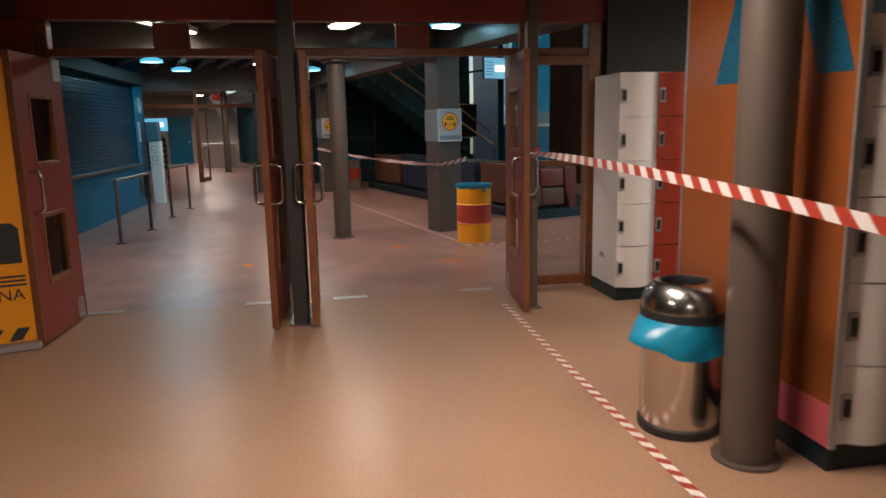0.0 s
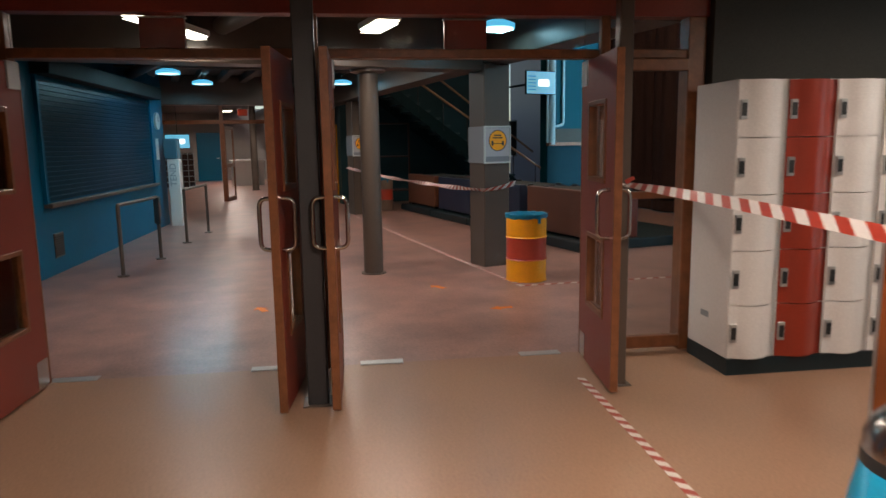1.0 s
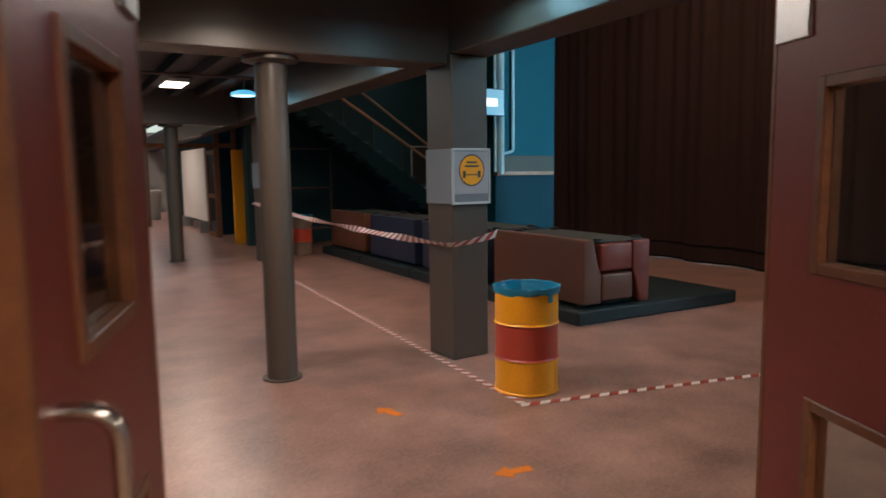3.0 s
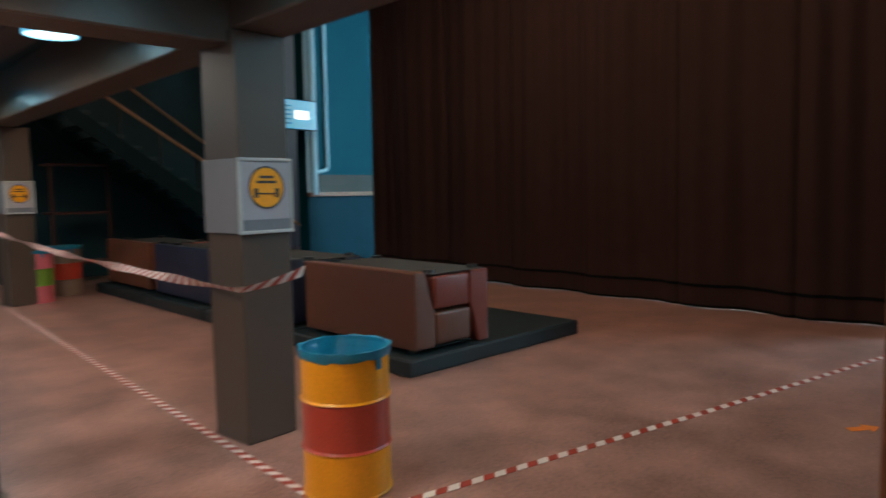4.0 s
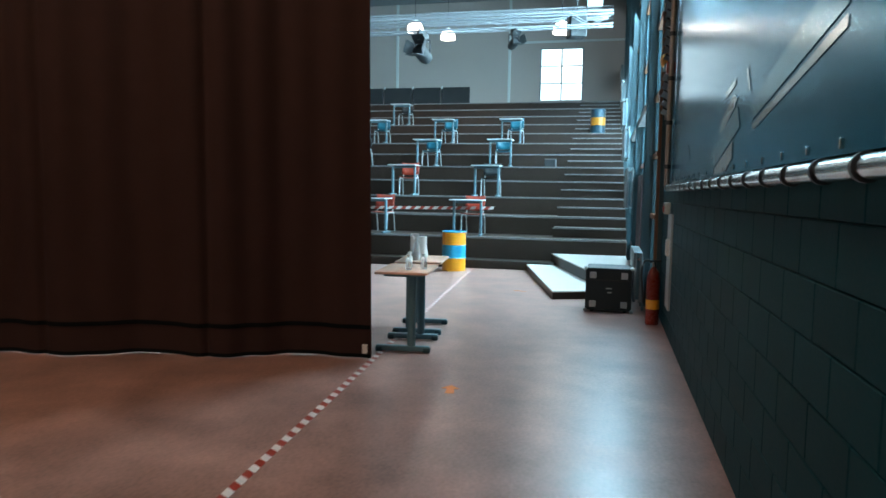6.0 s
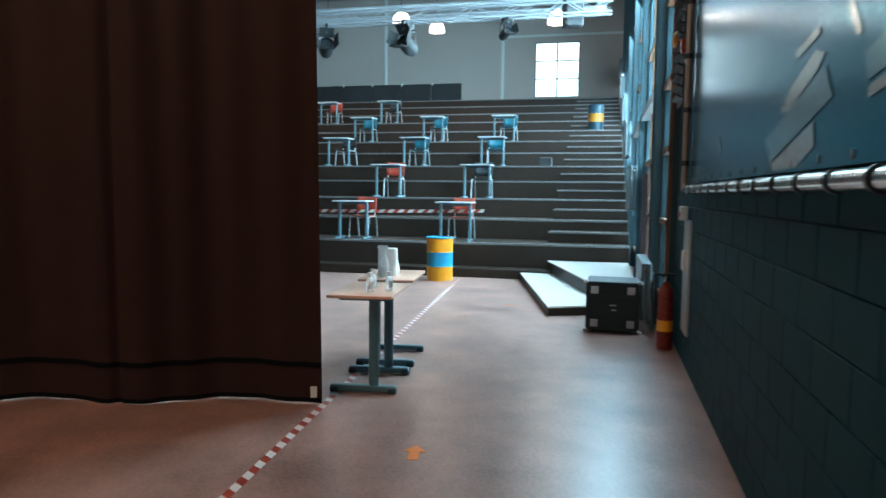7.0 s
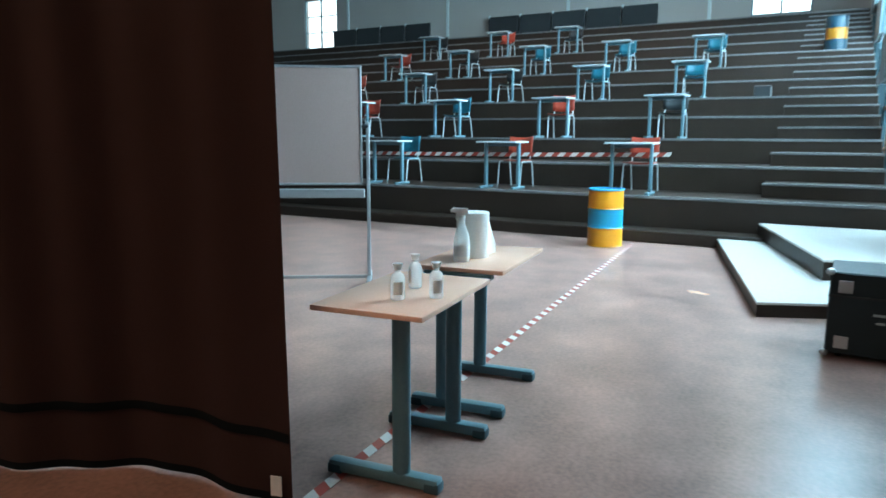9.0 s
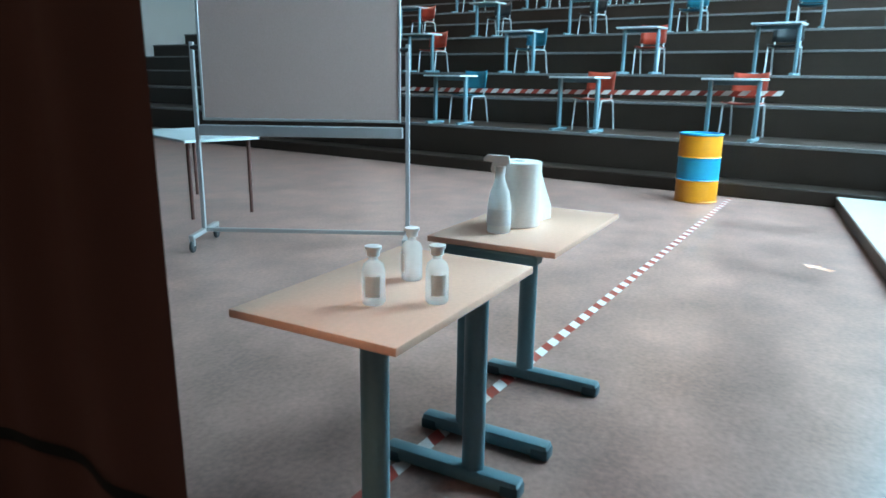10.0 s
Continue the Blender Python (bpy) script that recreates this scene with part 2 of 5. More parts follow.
BACK_WINDOWS = ((7.65, 9.3, 5.08, 7.1), (25.0, 26.7, 5.0, 7.0))
pierced("wall_hall_back", 29.7, 30.0, 6.0, 28.8, 0, 9, BACK_WINDOWS, "v", WHITEWALL, "white panelled back wall of the hall")
pierced("wall_windows", 10.88, 29.7, 5.75, 6.0, 0, 9, ((10.9, 29.6, 0.35, 8.3),), "u", FRAMEBLUE, "steel-framed window wall of the hall")
structure("ceiling_foyer", slab([(-9, 5.5), (3.6, 3.5), (3.6, 34.2), (-9, 34.2)], 3.0, 3.3), CEILING, pose(0, 0, 0), "ribbed foyer ceiling", "ceiling")
# added only to close the open void over the foyer beam
structure("wall_closing_void", box(3.6, 3.8, 3.5, 18.9, 3.0, 9), DARKWALL, pose(0, 0, 0), "plain added wall closing the void above the foyer beam", "wall")
# beams
structure("beam_along", box(-0.18, 0.18, 5.6, 34, 2.46, 3.0, 0.01), GREYBROWN, pose(3.60, 0, 0, 0, 0, -1.3), "grey-brown ceiling beam", "beam")
structure("beam_cross_1", box(-10, 3.7, 8.68, 9.02, 2.38, 3.0, 0.01), GREYBROWN, pose(0, 0, 0), "grey-brown cross beam over the columns", "beam")
structure("beam_cross_2", box(-10, 3.8, 16.6, 16.95, 2.4, 3.0, 0.01), GREYBROWN, pose(0, 0, 0), "grey-brown cross beam over the columns", "beam")

# tiers of the hall
TIERS, LIP_U, LIP_Z, DEEP, RISE = 12, 15.85, 0.59, 1.2, 0.397
structure("tier_curb", box(15.42, 30, 6.2, 28.5, 0, 0.16, 0.012), TIER, A(0, 0), "low curb at the foot of the seating tiers", "tier")
for k in range(TIERS):
    u = LIP_U + k * DEEP
    structure("tier_%d" % (k + 1), box(u, 29.7 if k == TIERS - 1 else u + DEEP + 0.02, 6.2, 28.5, 0, LIP_Z + k * RISE, 0.012), TIER, A(0, 0), "brown seating tier with a pale lip", "tier")

# curtain: a long run of folds, joined from lengths of cloth
SEAMS = [6.24 + 1.42 * k for k in range(1, 7)]


def fold(y, z):
    """How far the cloth swings out of its line at y, z."""
    broad = 0.075 * math.cos(2 * math.pi * (y - 6.84) / 1.34 + 0.9 * noise.noise((y * 0.35, 2.0, z * 0.05)))
    small = 0.022 * math.sin(2 * math.pi * y / 0.33 + 2.2 * noise.noise((y * 0.7, z * 0.12, 1.0))) * (0.5 + 0.5 * min(1, z / 2.5))
    seam = sum(0.035 * math.exp(-((y - q) / 0.035) ** 2) for q in SEAMS)
    return broad * (1 - 0.35 * min(1, z / 4)) + small + seam + 0.03 * noise.noise((y * 0.45, z * 0.2, 7))


def hang(y):
    """Height of the bottom edge over the floor."""
    return 0.024 + 0.012 * noise.noise((y * 1.1, 0.0, 9)) + 0.006 * noise.noise((y * 4.0, 3.0, 9))


def curtain(y0, y1, heights, lift=0.0):
    bm = bmesh.new()
    n = 700
    cols = []
    for i in range(n + 1):
        y = y0 + (y1 - y0) * i / n
        base = hang(y)
        cols.append([bm.verts.new((fold(y, z) - lift, y + 0.012 * z * (1 - i / n), base + z)) for z in heights])
    for a, b in zip(cols, cols[1:]):
        for j in range(len(heights) - 1):
            bm.faces.new((a[j], a[j + 1], b[j + 1], b[j]))
    return bm


cu = thing("stage_curtain", pose(9.925, 0, 0), "heavy dark maroon cloth curtain hanging to the floor", "curtain")
part("cloth", curtain(6.235, 15.3, [7.5 * (j / 16) ** 1.6 for j in range(17)]), VELVET, cu)
PAPER_TAG = mat("white_tag_cloth", (0.7, 0.69, 0.67), 0.85, var=0.05, scale=30)
WEBBING = mat("black_webbing", (0.004, 0.006, 0.007), 0.9, var=0.1, spec=0.1)
part("hem_band", curtain(6.237, 15.3, (0.235, 0.272), 0.007), WEBBING, cu, "black band sewn above the hem")
# piping runs on below the cloth to block light through the floor gap
part("bottom_piping", curtain(6.237, 15.3, (-0.019, 0.014), 0.004), WEBBING, cu, "black piping along the bottom edge, drawn lower to block light")
part("tag", box(-0.09, -0.085, 6.27, 6.315, 0.05, 0.13, 0.001), PAPER_TAG, cu, "small white sewn tag")

# columns
def column(x, y, top, r=0.115):
    th = thing("column", pose(x, y, 0), "round grey-brown steel column with a flared cap", "column", "foyer columns")
    part("shaft", lathe([(0, 0.01), (r, 0.01), (r, top - 0.02), (0, top - 0.02)], 32), GREYBROWN, th)
    part("cap", lathe([(r, top - 0.05), (r * 1.75, top - 0.03), (r * 1.75, top), (0, top)], 32), GREYBROWN, th)
    part("base_plate", lathe([(0, 0), (r * 1.3, 0), (r * 1.3, 0.012), (r, 0.014)], 32), GREYBROWN, th)
    return th


column(2.26, 8.92, 2.378)
column(2.68, 16.8, 2.4)
column(3.2, 25.9, 3.0)
pc = A(1.40, 2.3)
column(pc.translation.x, pc.translation.y, 2.75)
for x, y in ((3.765, 8.82), (4.1, 15.95)):
    th = thing("square_column", pose(x, y, 0, 0, 0, 5), "square grey-brown boarded column with notices", "column", "square columns")
    part("shaft", box(-0.18, 0.18, -0.18, 0.18, 0, 2.46, 0.01), GREYBROWN, th)

# ---- lamps ----
LAMP_WARM = glow("warm_lamp", (1.0, 0.86, 0.7), 9)
LAMP_COOL = glow("cool_lamp", (0.08, 0.5, 0.8), 1.0)
LAMP_PALE = glow("pale_lamp", (0.5, 0.9, 1.0), 3.0)
LAMP_BELL = glow("bell_glass", (1.0, 0.8, 0.62), 5)
SCREEN = glow("screen_blue", (0.03, 0.4, 0.62), 0.85)
SCREENW = glow("screen_white", (0.8, 0.95, 1.0), 1.8)
SKYGLOW = glow("overcast_sky", (0.72, 0.9, 1.0), 1.7)
SKYBRIGHT = glow("bright_sky", (0.82, 0.94, 1.0), 2.4)


def batten(x, y, z, rz, watts, m0=None, long=0.62, wide=0.3, drop=0.0):
    th = thing("ceiling_light", (m0 or Matrix()) @ pose(x, y, z, 0, 0, rz), "flat rectangular ceiling light giving warm light", "lamp", "ceiling lights")
    part("housing", box(-wide / 2 - 0.02, wide / 2 + 0.02, -long / 2 - 0.02, long / 2 + 0.02, 0.012, 0.07, 0.005), WHITEPAINT, th)
    part("diffuser", box(-wide / 2, wide / 2, -long / 2, long / 2, 0, 0.011), LAMP_WARM, th)
    if drop:
        for q in (-long / 3, long / 3):
            part("hanger", tube([(0, q, 0.07), (0, q, drop)], 0.008, 6), BLACK, th)
    area_lamp("ceiling_lamp", th.matrix_world @ pose(0, 0, -0.02), wide, long, watts, WARM, 165)


def drumlight(x, y, z, watts, r=0.185):
    th = thing("round_light", pose(x, y, z), "round ceiling light with a blue-white rim", "lamp", "round lights")
    part("shade", lathe([(r * 0.5, 0.08), (r, 0.045), (r, 0.0), (r * 0.93, 0.0), (r * 0.93, 0.03)], 32), LAMP_COOL, th)
    part("diffuser", lathe([(0, 0.006), (r * 0.92, 0.01)], 32), LAMP_PALE, th)
    part("stem", lathe([(0.012, 0.1), (0.012, 0.3)], 10), BLACK, th)
    area_lamp("round_lamp", pose(x, y, z - 0.02), r * 1.4, r * 1.4, watts, COOL)


batten(2.02, 7.7, 2.66, 0, 34, long=0.6, wide=0.2, drop=0.34)
batten(0.12, 8.0, 2.6, -30, 24, long=1.25, wide=0.14, drop=0.4)
# the three beyond y = 19 are assumed, added to light the corridor
for x, y, w in ((2.34, 11.47, 36), (2.46, 14.69, 30), (1.4, 19.5, 24), (2.6, 24, 60), (2.8, 30, 130)):
    batten(x, y, 2.83 if y < 16 else 2.9, 0, w)
for x, y, w in ((3.2, 10.57, 3), (3.38, 14.35, 3), (0.235, 13.1, 20), (0.87, 14.9, 20), (3.25, 7.6, 6)):
    drumlight(x, y, 2.68, w)
# out of view; the one at 3.4, 3.6 is added to brighten the lockers
for u, v, w in ((0.2, 2.2, 84), (-2.6, 0.6, 20), (3.4, 3.6, 34), (0.0, -3.5, 60)):
    batten(u, v, 2.66, 0, w, GRID, 1.2, 0.3)


def pendant(m, cord, watts, tone=WARM):
    th = thing("pendant_lamp", m, "white bell-shaped pendant lamp hanging on a cord", "lamp", "hall pendants")
    part("shade", lathe([(0.05, 0.3), (0.16, 0.26), (0.22, 0.14), (0.235, 0.0), (0.22, 0.0), (0.2, 0.13), (0.04, 0.28)], 28), LAMP_BELL, th)
    part("cap", lathe([(0, 0.36), (0.06, 0.36), (0.07, 0.28), (0.03, 0.27)], 20), WHITEPAINT, th)
    part("cord", lathe([(0.008, 0.36), (0.008, cord)], 8), BLACK, th)
    if watts:
        area_lamp("pendant_bulb", m @ pose(0, 0, 0.02), 0.3, 0.3, watts, tone)


for u, v, z in ((21.5, 7.95, 5.8), (22, 12.2, 6.1), (24.5, 11.8, 6.42), (20, 16.5, 6.1), (24.5, 16.3, 6.4), (22, 20.5, 6.2)):
    pendant(A(u, v, z), 9 - z, 50)
for x, y in ((5.6, 12.8), (5.2, 8.4), (7.6, 10.6), (7.4, 7.2)):
    pendant(pose(x, y, 6.0), 3.0, 54, (1.0, 0.7, 0.48))

# daylight: pale overcast sky outside the windows
bd = structure("backdrop", box(6, 34, 3.0, 3.05, -2, 11), SKYGLOW, A(0, 0), "pale overcast sky outside the windows", "sky")
bd2 = structure("backdrop_far", box(32, 32.05, 3.2, 31, -2, 11), SKYBRIGHT, A(0, 0), "pale overcast sky outside the back windows", "sky")
area_lamp("window_light", A(17.5, 5.66, 4.6) @ pose(0, 0, 0, 62, 0, 0), 13, 5.0, 4600, (0.46, 0.8, 1.0))

# ---- more surfaces ----
RED = mat("red_lacquer", (0.27, 0.032, 0.015), 0.35, var=0.08, scale=5)
ORANGE = mat("orange_laminate", (0.26, 0.075, 0.02), 0.22, var=0.08, scale=1.2, bump=0, cloud=0.8, even=True)
DEEPBLUE = mat("deep_blue_print", (0.004, 0.085, 0.16), 0.3, var=0.08, scale=3)
PINK = mat("pink_laminate", (0.5, 0.1, 0.12), 0.35, var=0.1, scale=3)
TEAL = mat("teal_plastic", (0.006, 0.2, 0.33), 0.4, var=0.12, scale=7)
TEALBAG = mat("teal_bin_liner", (0.006, 0.2, 0.34), 0.32, var=0.15, scale=12, bump=0.3)
ORANGEYELLOW = mat("orange_yellow_drum_paint", (0.62, 0.22, 0.008), 0.35, var=0.12, scale=6, bump=0.08)
YELLOW = mat("yellow_drum_paint", (0.88, 0.36, 0.01), 0.35, var=0.1, scale=6, bump=0.08)
DRUMRED = mat("red_drum_paint", (0.45, 0.055, 0.03), 0.38, var=0.14, scale=6, bump=0.08)
DRUMBLUE = mat("blue_drum_paint", (0.01, 0.22, 0.34), 0.38, var=0.14, scale=6, bump=0.08)
DRUMPINK = mat("pink_drum_paint", (0.55, 0.13, 0.16), 0.4, var=0.1)
DRUMGREEN = mat("green_drum_paint", (0.16, 0.3, 0.04), 0.4, var=0.1)
DRUMGREY = mat("grey_drum_paint", (0.2, 0.15, 0.12), 0.45, var=0.12)
LEATHERRED = mat("red_brown_leatherette", (0.19, 0.036, 0.022), 0.42, var=0.15, scale=9, bump=0.15, fine=160)
LEATHER = mat("brown_leatherette", (0.125, 0.042, 0.021), 0.45, var=0.18, scale=9, bump=0.25, fine=160)
LEATHERBLUE = mat("dark_blue_leatherette", (0.012, 0.022, 0.05), 0.42, var=0.18, scale=9, bump=0.25, fine=160)
FELT = mat("black_underside_felt", (0.03, 0.038, 0.04), 0.8, var=0.2, scale=10)
MATBLACK = mat("black_rubber_mat", (0.003, 0.014, 0.018), 0.5, var=0.3, scale=8, bump=0.2)
TAPERED = mat("red_tape", (0.34, 0.04, 0.024), 0.35, var=0.1)
TAPEWHITE = mat("white_tape", (0.6, 0.56, 0.54), 0.35, var=0.06)
FLOORWHITE = mat("white_floor_tape", (0.66, 0.63, 0.61), 0.4, var=0.06)
FLOORORANGE = mat("orange_tape", (0.75, 0.2, 0.01), 0.5, var=0.15, scale=20)
BIRCH = mat("pale_birch_top", (0.92, 0.53, 0.39), 0.2, var=0.03, scale=7, bump=0, cloud=0, even=True)
GREYLEG = mat("grey_table_leg", (0.1, 0.2, 0.235), 0.35, var=0.06, scale=8, metal=0.1)
BOARD = mat("whiteboard_face", (0.42, 0.29, 0.262), 0.25, var=0.04, scale=2, bump=0.0, cloud=0, even=True)
ALU = mat("aluminium", (0.5, 0.52, 0.53), 0.35, metal=0.7, var=0.04, scale=20, bump=0)
PLASTICWHITE = mat("white_plastic", (0.85, 0.85, 0.85), 0.35, var=0.03, cloud=0, even=True)
PAPER = mat("white_paper", (0.88, 0.82, 0.77), 0.85, var=0.04, scale=30, bump=0.2)
CLEAR = glass("clear_bottle_plastic", (0.97, 0.98, 0.98), 0.12, True)
CLEAR.node_tree.nodes["Principled BSDF"].inputs["Transmission Weight"].default_value = 0.92
cnt = CLEAR.node_tree
cloudy = cnt.nodes.new("ShaderNodeBsdfTranslucent")
cloudy.inputs["Color"].default_value = (0.97, 0.95, 0.93, 1)
gel = cnt.nodes.new("ShaderNodeMixShader")
gel.inputs[0].default_value = 0.3
cnt.links.new(cnt.nodes["Principled BSDF"].outputs[0], gel.inputs[1])
cnt.links.new(cloudy.outputs[0], gel.inputs[2])
cnt.links.new(gel.outputs[0], cnt.nodes["Material Output"].inputs["Surface"])
LABEL = mat("printed_label", (0.8, 0.82, 0.84), 0.5, var=0.05)
INK = mat("dark_print", (0.03, 0.03, 0.035), 0.6, var=0.1)
GREYTEXT = mat("grey_print", (0.3, 0.32, 0.34), 0.6, var=0.1)
BANNER = mat("orange_banner", (0.85, 0.33, 0.01), 0.45, var=0.05, scale=3)
EXTRED = mat("extinguisher_red", (0.19, 0.02, 0.01), 0.28, var=0.08)
BROWNLEG = mat("dark_brown_leg", (0.06, 0.02, 0.015), 0.4, var=0.1)
POSTER = mat("glossy_dark_banner", (0.012, 0.22, 0.34), 0.21, metal=0.75, var=0.12, scale=1.0, bump=0, cloud=0.9, even=True, spec=0.7)
POSTERLIGHT = mat("pale_banner_print", (0.7, 0.76, 0.76), 0.21, metal=0.75, var=0.12, scale=3, bump=0, even=True)
POSTERMID = mat("mid_blue_banner_print", (0.28, 0.5, 0.58), 0.21, metal=0.75, var=0.12, scale=6, bump=0, even=True)
PALEGREY = mat("pale_grey_enamel", (0.42, 0.47, 0.48), 0.4, var=0.06, cloud=0, even=True)
STEPTOP = mat("pale_step_top", (0.56, 0.52, 0.49), 0.3, var=0.1, scale=4, bump=0, cloud=0, even=True)
ACOUSTIC = mat("black_acoustic_panel", (0.012, 0.015, 0.017), 0.8, var=0.2)
# the bright glint along the tier edges is put into this colour
LIP = mat("highlit_tier_lip", (0.13, 0.125, 0.125), 0.28, var=0.25, scale=5)


def prism(points, h, axis="z", bm=None, m=None):
    """A thin plate over (x, y) points from 0 to h."""
    own = slab(points, 0, h)
    if m is not None:
        bmesh.ops.transform(own, matrix=m, verts=own.verts)
    return own if bm is None else merge(bm, own)


def words(name, text, size, material, parent, m, depth=0.001, bold=0.0):
    c = bpy.data.curves.new(name, "FONT")
    c.body, c.size, c.extrude, c.align_x, c.offset = text, size, depth, "CENTER", bold
    tmp = bpy.data.objects.new("tmp", c)
    scene.collection.objects.link(tmp)
    me = bpy.data.meshes.new_from_object(tmp.evaluated_get(bpy.context.evaluated_depsgraph_get()))
    bpy.data.objects.remove(tmp)
    bpy.data.curves.remove(c)
    me.materials.clear()
    me.materials.append(material)
    ob = new(name, me)
    ob.parent = parent
    ob.matrix_local = m
    return ob


# ---- entrance doors ----
df = thing("door_frame", A(0, 0), "varnished wooden door frame with glazed transom and side light", "door frame", kind="structure")
part("transom", box(-2.5, 2.0, 5.66, 5.76, 2.085, 2.145, 0.006), WOOD, df)
part("head", box(-2.62, 2.12, 5.64, 5.78, 2.36, 2.75, 0.006), DARKRED, df)
part("jamb", box(1.335, 1.4, 5.62, 5.675, 0, 2.36, 0.006), WOOD, df)
for u in (-2.47, -0.6):
    part("jamb", box(u - 0.045, u + 0.045, 5.655, 5.765, 0, 2.36, 0.006), WOOD, df)
part("jamb", box(1.97, 2.1, 5.64, 5.78, 0, 2.36, 0.006), WOOD, df)
part("side_rail", box(1.4, 1.97, 5.625, 5.672, 0.03, 0.12, 0.006), WOOD, df)
part("side_rail", box(1.4, 1.97, 5.625, 5.672, 1.12, 1.17, 0.006), WOOD, df)
part("side_rail", box(1.4, 1.97, 5.625, 5.672, 2.0, 2.08, 0.006), WOOD, df)
part("filler", box(-2.74, -2.516, 5.6, 5.78, 0, 2.36, 0.004), DARKRED, df)
for a, b, c, d, v in ((-2.42, -0.65, 2.15, 2.355, 5.708), (-0.55, 1.25, 2.15, 2.355, 5.708), (1.402, 1.965, 2.15, 2.355, 5.645), (1.402, 1.965, 1.175, 1.995, 5.645), (1.402, 1.965, 0.125, 1.115, 5.645)):
    part("pane", box(a, b, v, v + 0.006, c, d), GLASS, df).visible_shadow = False
for a, b in ((-1.68, -1.4), (0.29, 0.58)):
    sg = thing("door_sign", A((a + b) / 2, 5.79, 2.15), "plain red box sign above the doorway", "sign", "door signs")
    part("box", box(-(b - a) / 2, (b - a) / 2, 0.0, 0.05, 0, 0.2, 0.004), RED, sg)
    part("rim", box(-(b - a) / 2 - 0.01, (b - a) / 2 + 0.01, 0, 0.05, 0.2, 0.212, 0.003), ALU, sg)
POSTDARK = mat("dark_grey_post", (0.03, 0.03, 0.032), 0.45, var=0.15)
for u, w in ((-0.61, 0.12), (1.26, 0.085)):
    po = thing("door_post", A(u, 5.04), "square grey-brown steel post before the doors", "post", "door posts")
    part("shaft", box(-w / 2, w / 2, -w / 2, w / 2, 0, 2.75, 0.006), POSTDARK if u < 0 else GREYBROWN, po)
    part("base_plate", box(-w / 2 - 0.03, w / 2 + 0.03, -w / 2 - 0.03, w / 2 + 0.03, 0, 0.008, 0.003), GREYBROWN, po)


def door_leaf(m, label):
    th = thing("door_leaf", m, label, "door", "entrance door leaves")
    W, Ht, T = 0.82, 2.05, 0.022
    bm = bmesh.new()
    holes = ((0.2, 0.62, 1.27, 1.78), (0.2, 0.62, 0.42, 0.93))
    zs = [0.02, 0.42, 0.93, 1.27, 1.78, Ht]
    for i, (a, b) in enumerate(zip(zs, zs[1:])):
        if i in (1, 3):
            box(0.02, 0.2, -T, T, a, b, bm=bm)
            box(0.62, W - 0.02, -T, T, a, b, bm=bm)
        else:
            box(0.02, W - 0.02, -T, T, a, b, bm=bm)
    part("panel", bm, DARKRED, th, smooth=False)
    for x0, x1, z0, z1 in holes:
        f = bmesh.new()
        for a in ((x0, x0 + 0.03, z0, z1), (x1 - 0.03, x1, z0, z1), (x0 + 0.03, x1 - 0.03, z0, z0 + 0.03), (x0 + 0.03, x1 - 0.03, z1 - 0.03, z1)):
            box(a[0], a[1], -T - 0.008, T + 0.008, a[2], a[3], 0.003, bm=f)
        wf = part("window_frame", f, WOOD, th)
        part("pane", box(x0 + 0.03, x1 - 0.03, -0.003, 0.003, z0 + 0.03, z1 - 0.03), GLASS, wf)
    part("edge_strip", box(W - 0.02, W, -T - 0.002, T + 0.002, 0.02, Ht, 0.003), WOOD, th)
    part("edge_strip", box(0, 0.02, -T - 0.002, T + 0.002, 0.02, Ht, 0.003), WOOD, th)
    for s in (-1, 1):
        pts = arc([(W - 0.09, s * T, 0.95), (W - 0.09, s * (T + 0.075), 0.95), (W - 0.09, s * (T + 0.075), 1.24), (W - 0.09, s * T, 1.24)], 0.05)
        part("handle", tube(pts, 0.0125, 12), CHROME, th, "steel pull handle")
        part("kick_plate", box(0.03, 0.17, s * T if s > 0 else -T - 0.002, T + 0.002 if s > 0 else -T, 0.025, 0.2), CHROME, th)
    part("closer_plate", box(0.02, 0.16, -T - 0.01, T + 0.01, Ht - 0.16, Ht + 0.005, 0.003), ALU, th)
    return th


door_leaf(A(-2.385, 5.66, 0, -92.5), "dark red door leaf standing open, two small windows")
door_leaf(A(-0.72, 5.66, 0, -95.5), "dark red door leaf standing open, two small windows")
door_leaf(A(-0.485, 5.66, 0, -91), "dark red door leaf standing open, two small windows")
door_leaf(A(1.24, 5.655, 0, -95.5), "dark red door leaf standing open with barrier tape tied on")
for u in (-2.25, -0.95, -0.2, 0.95):
    fp = thing("floor_closer", A(u, 5.74, 0), "steel floor plate of a door closer", "floor plate", "door closers")
    part("plate", box(-0.15, 0.15, -0.045, 0.045, 0, 0.005, 0.001), ALU, fp)

# ---- lockers ----


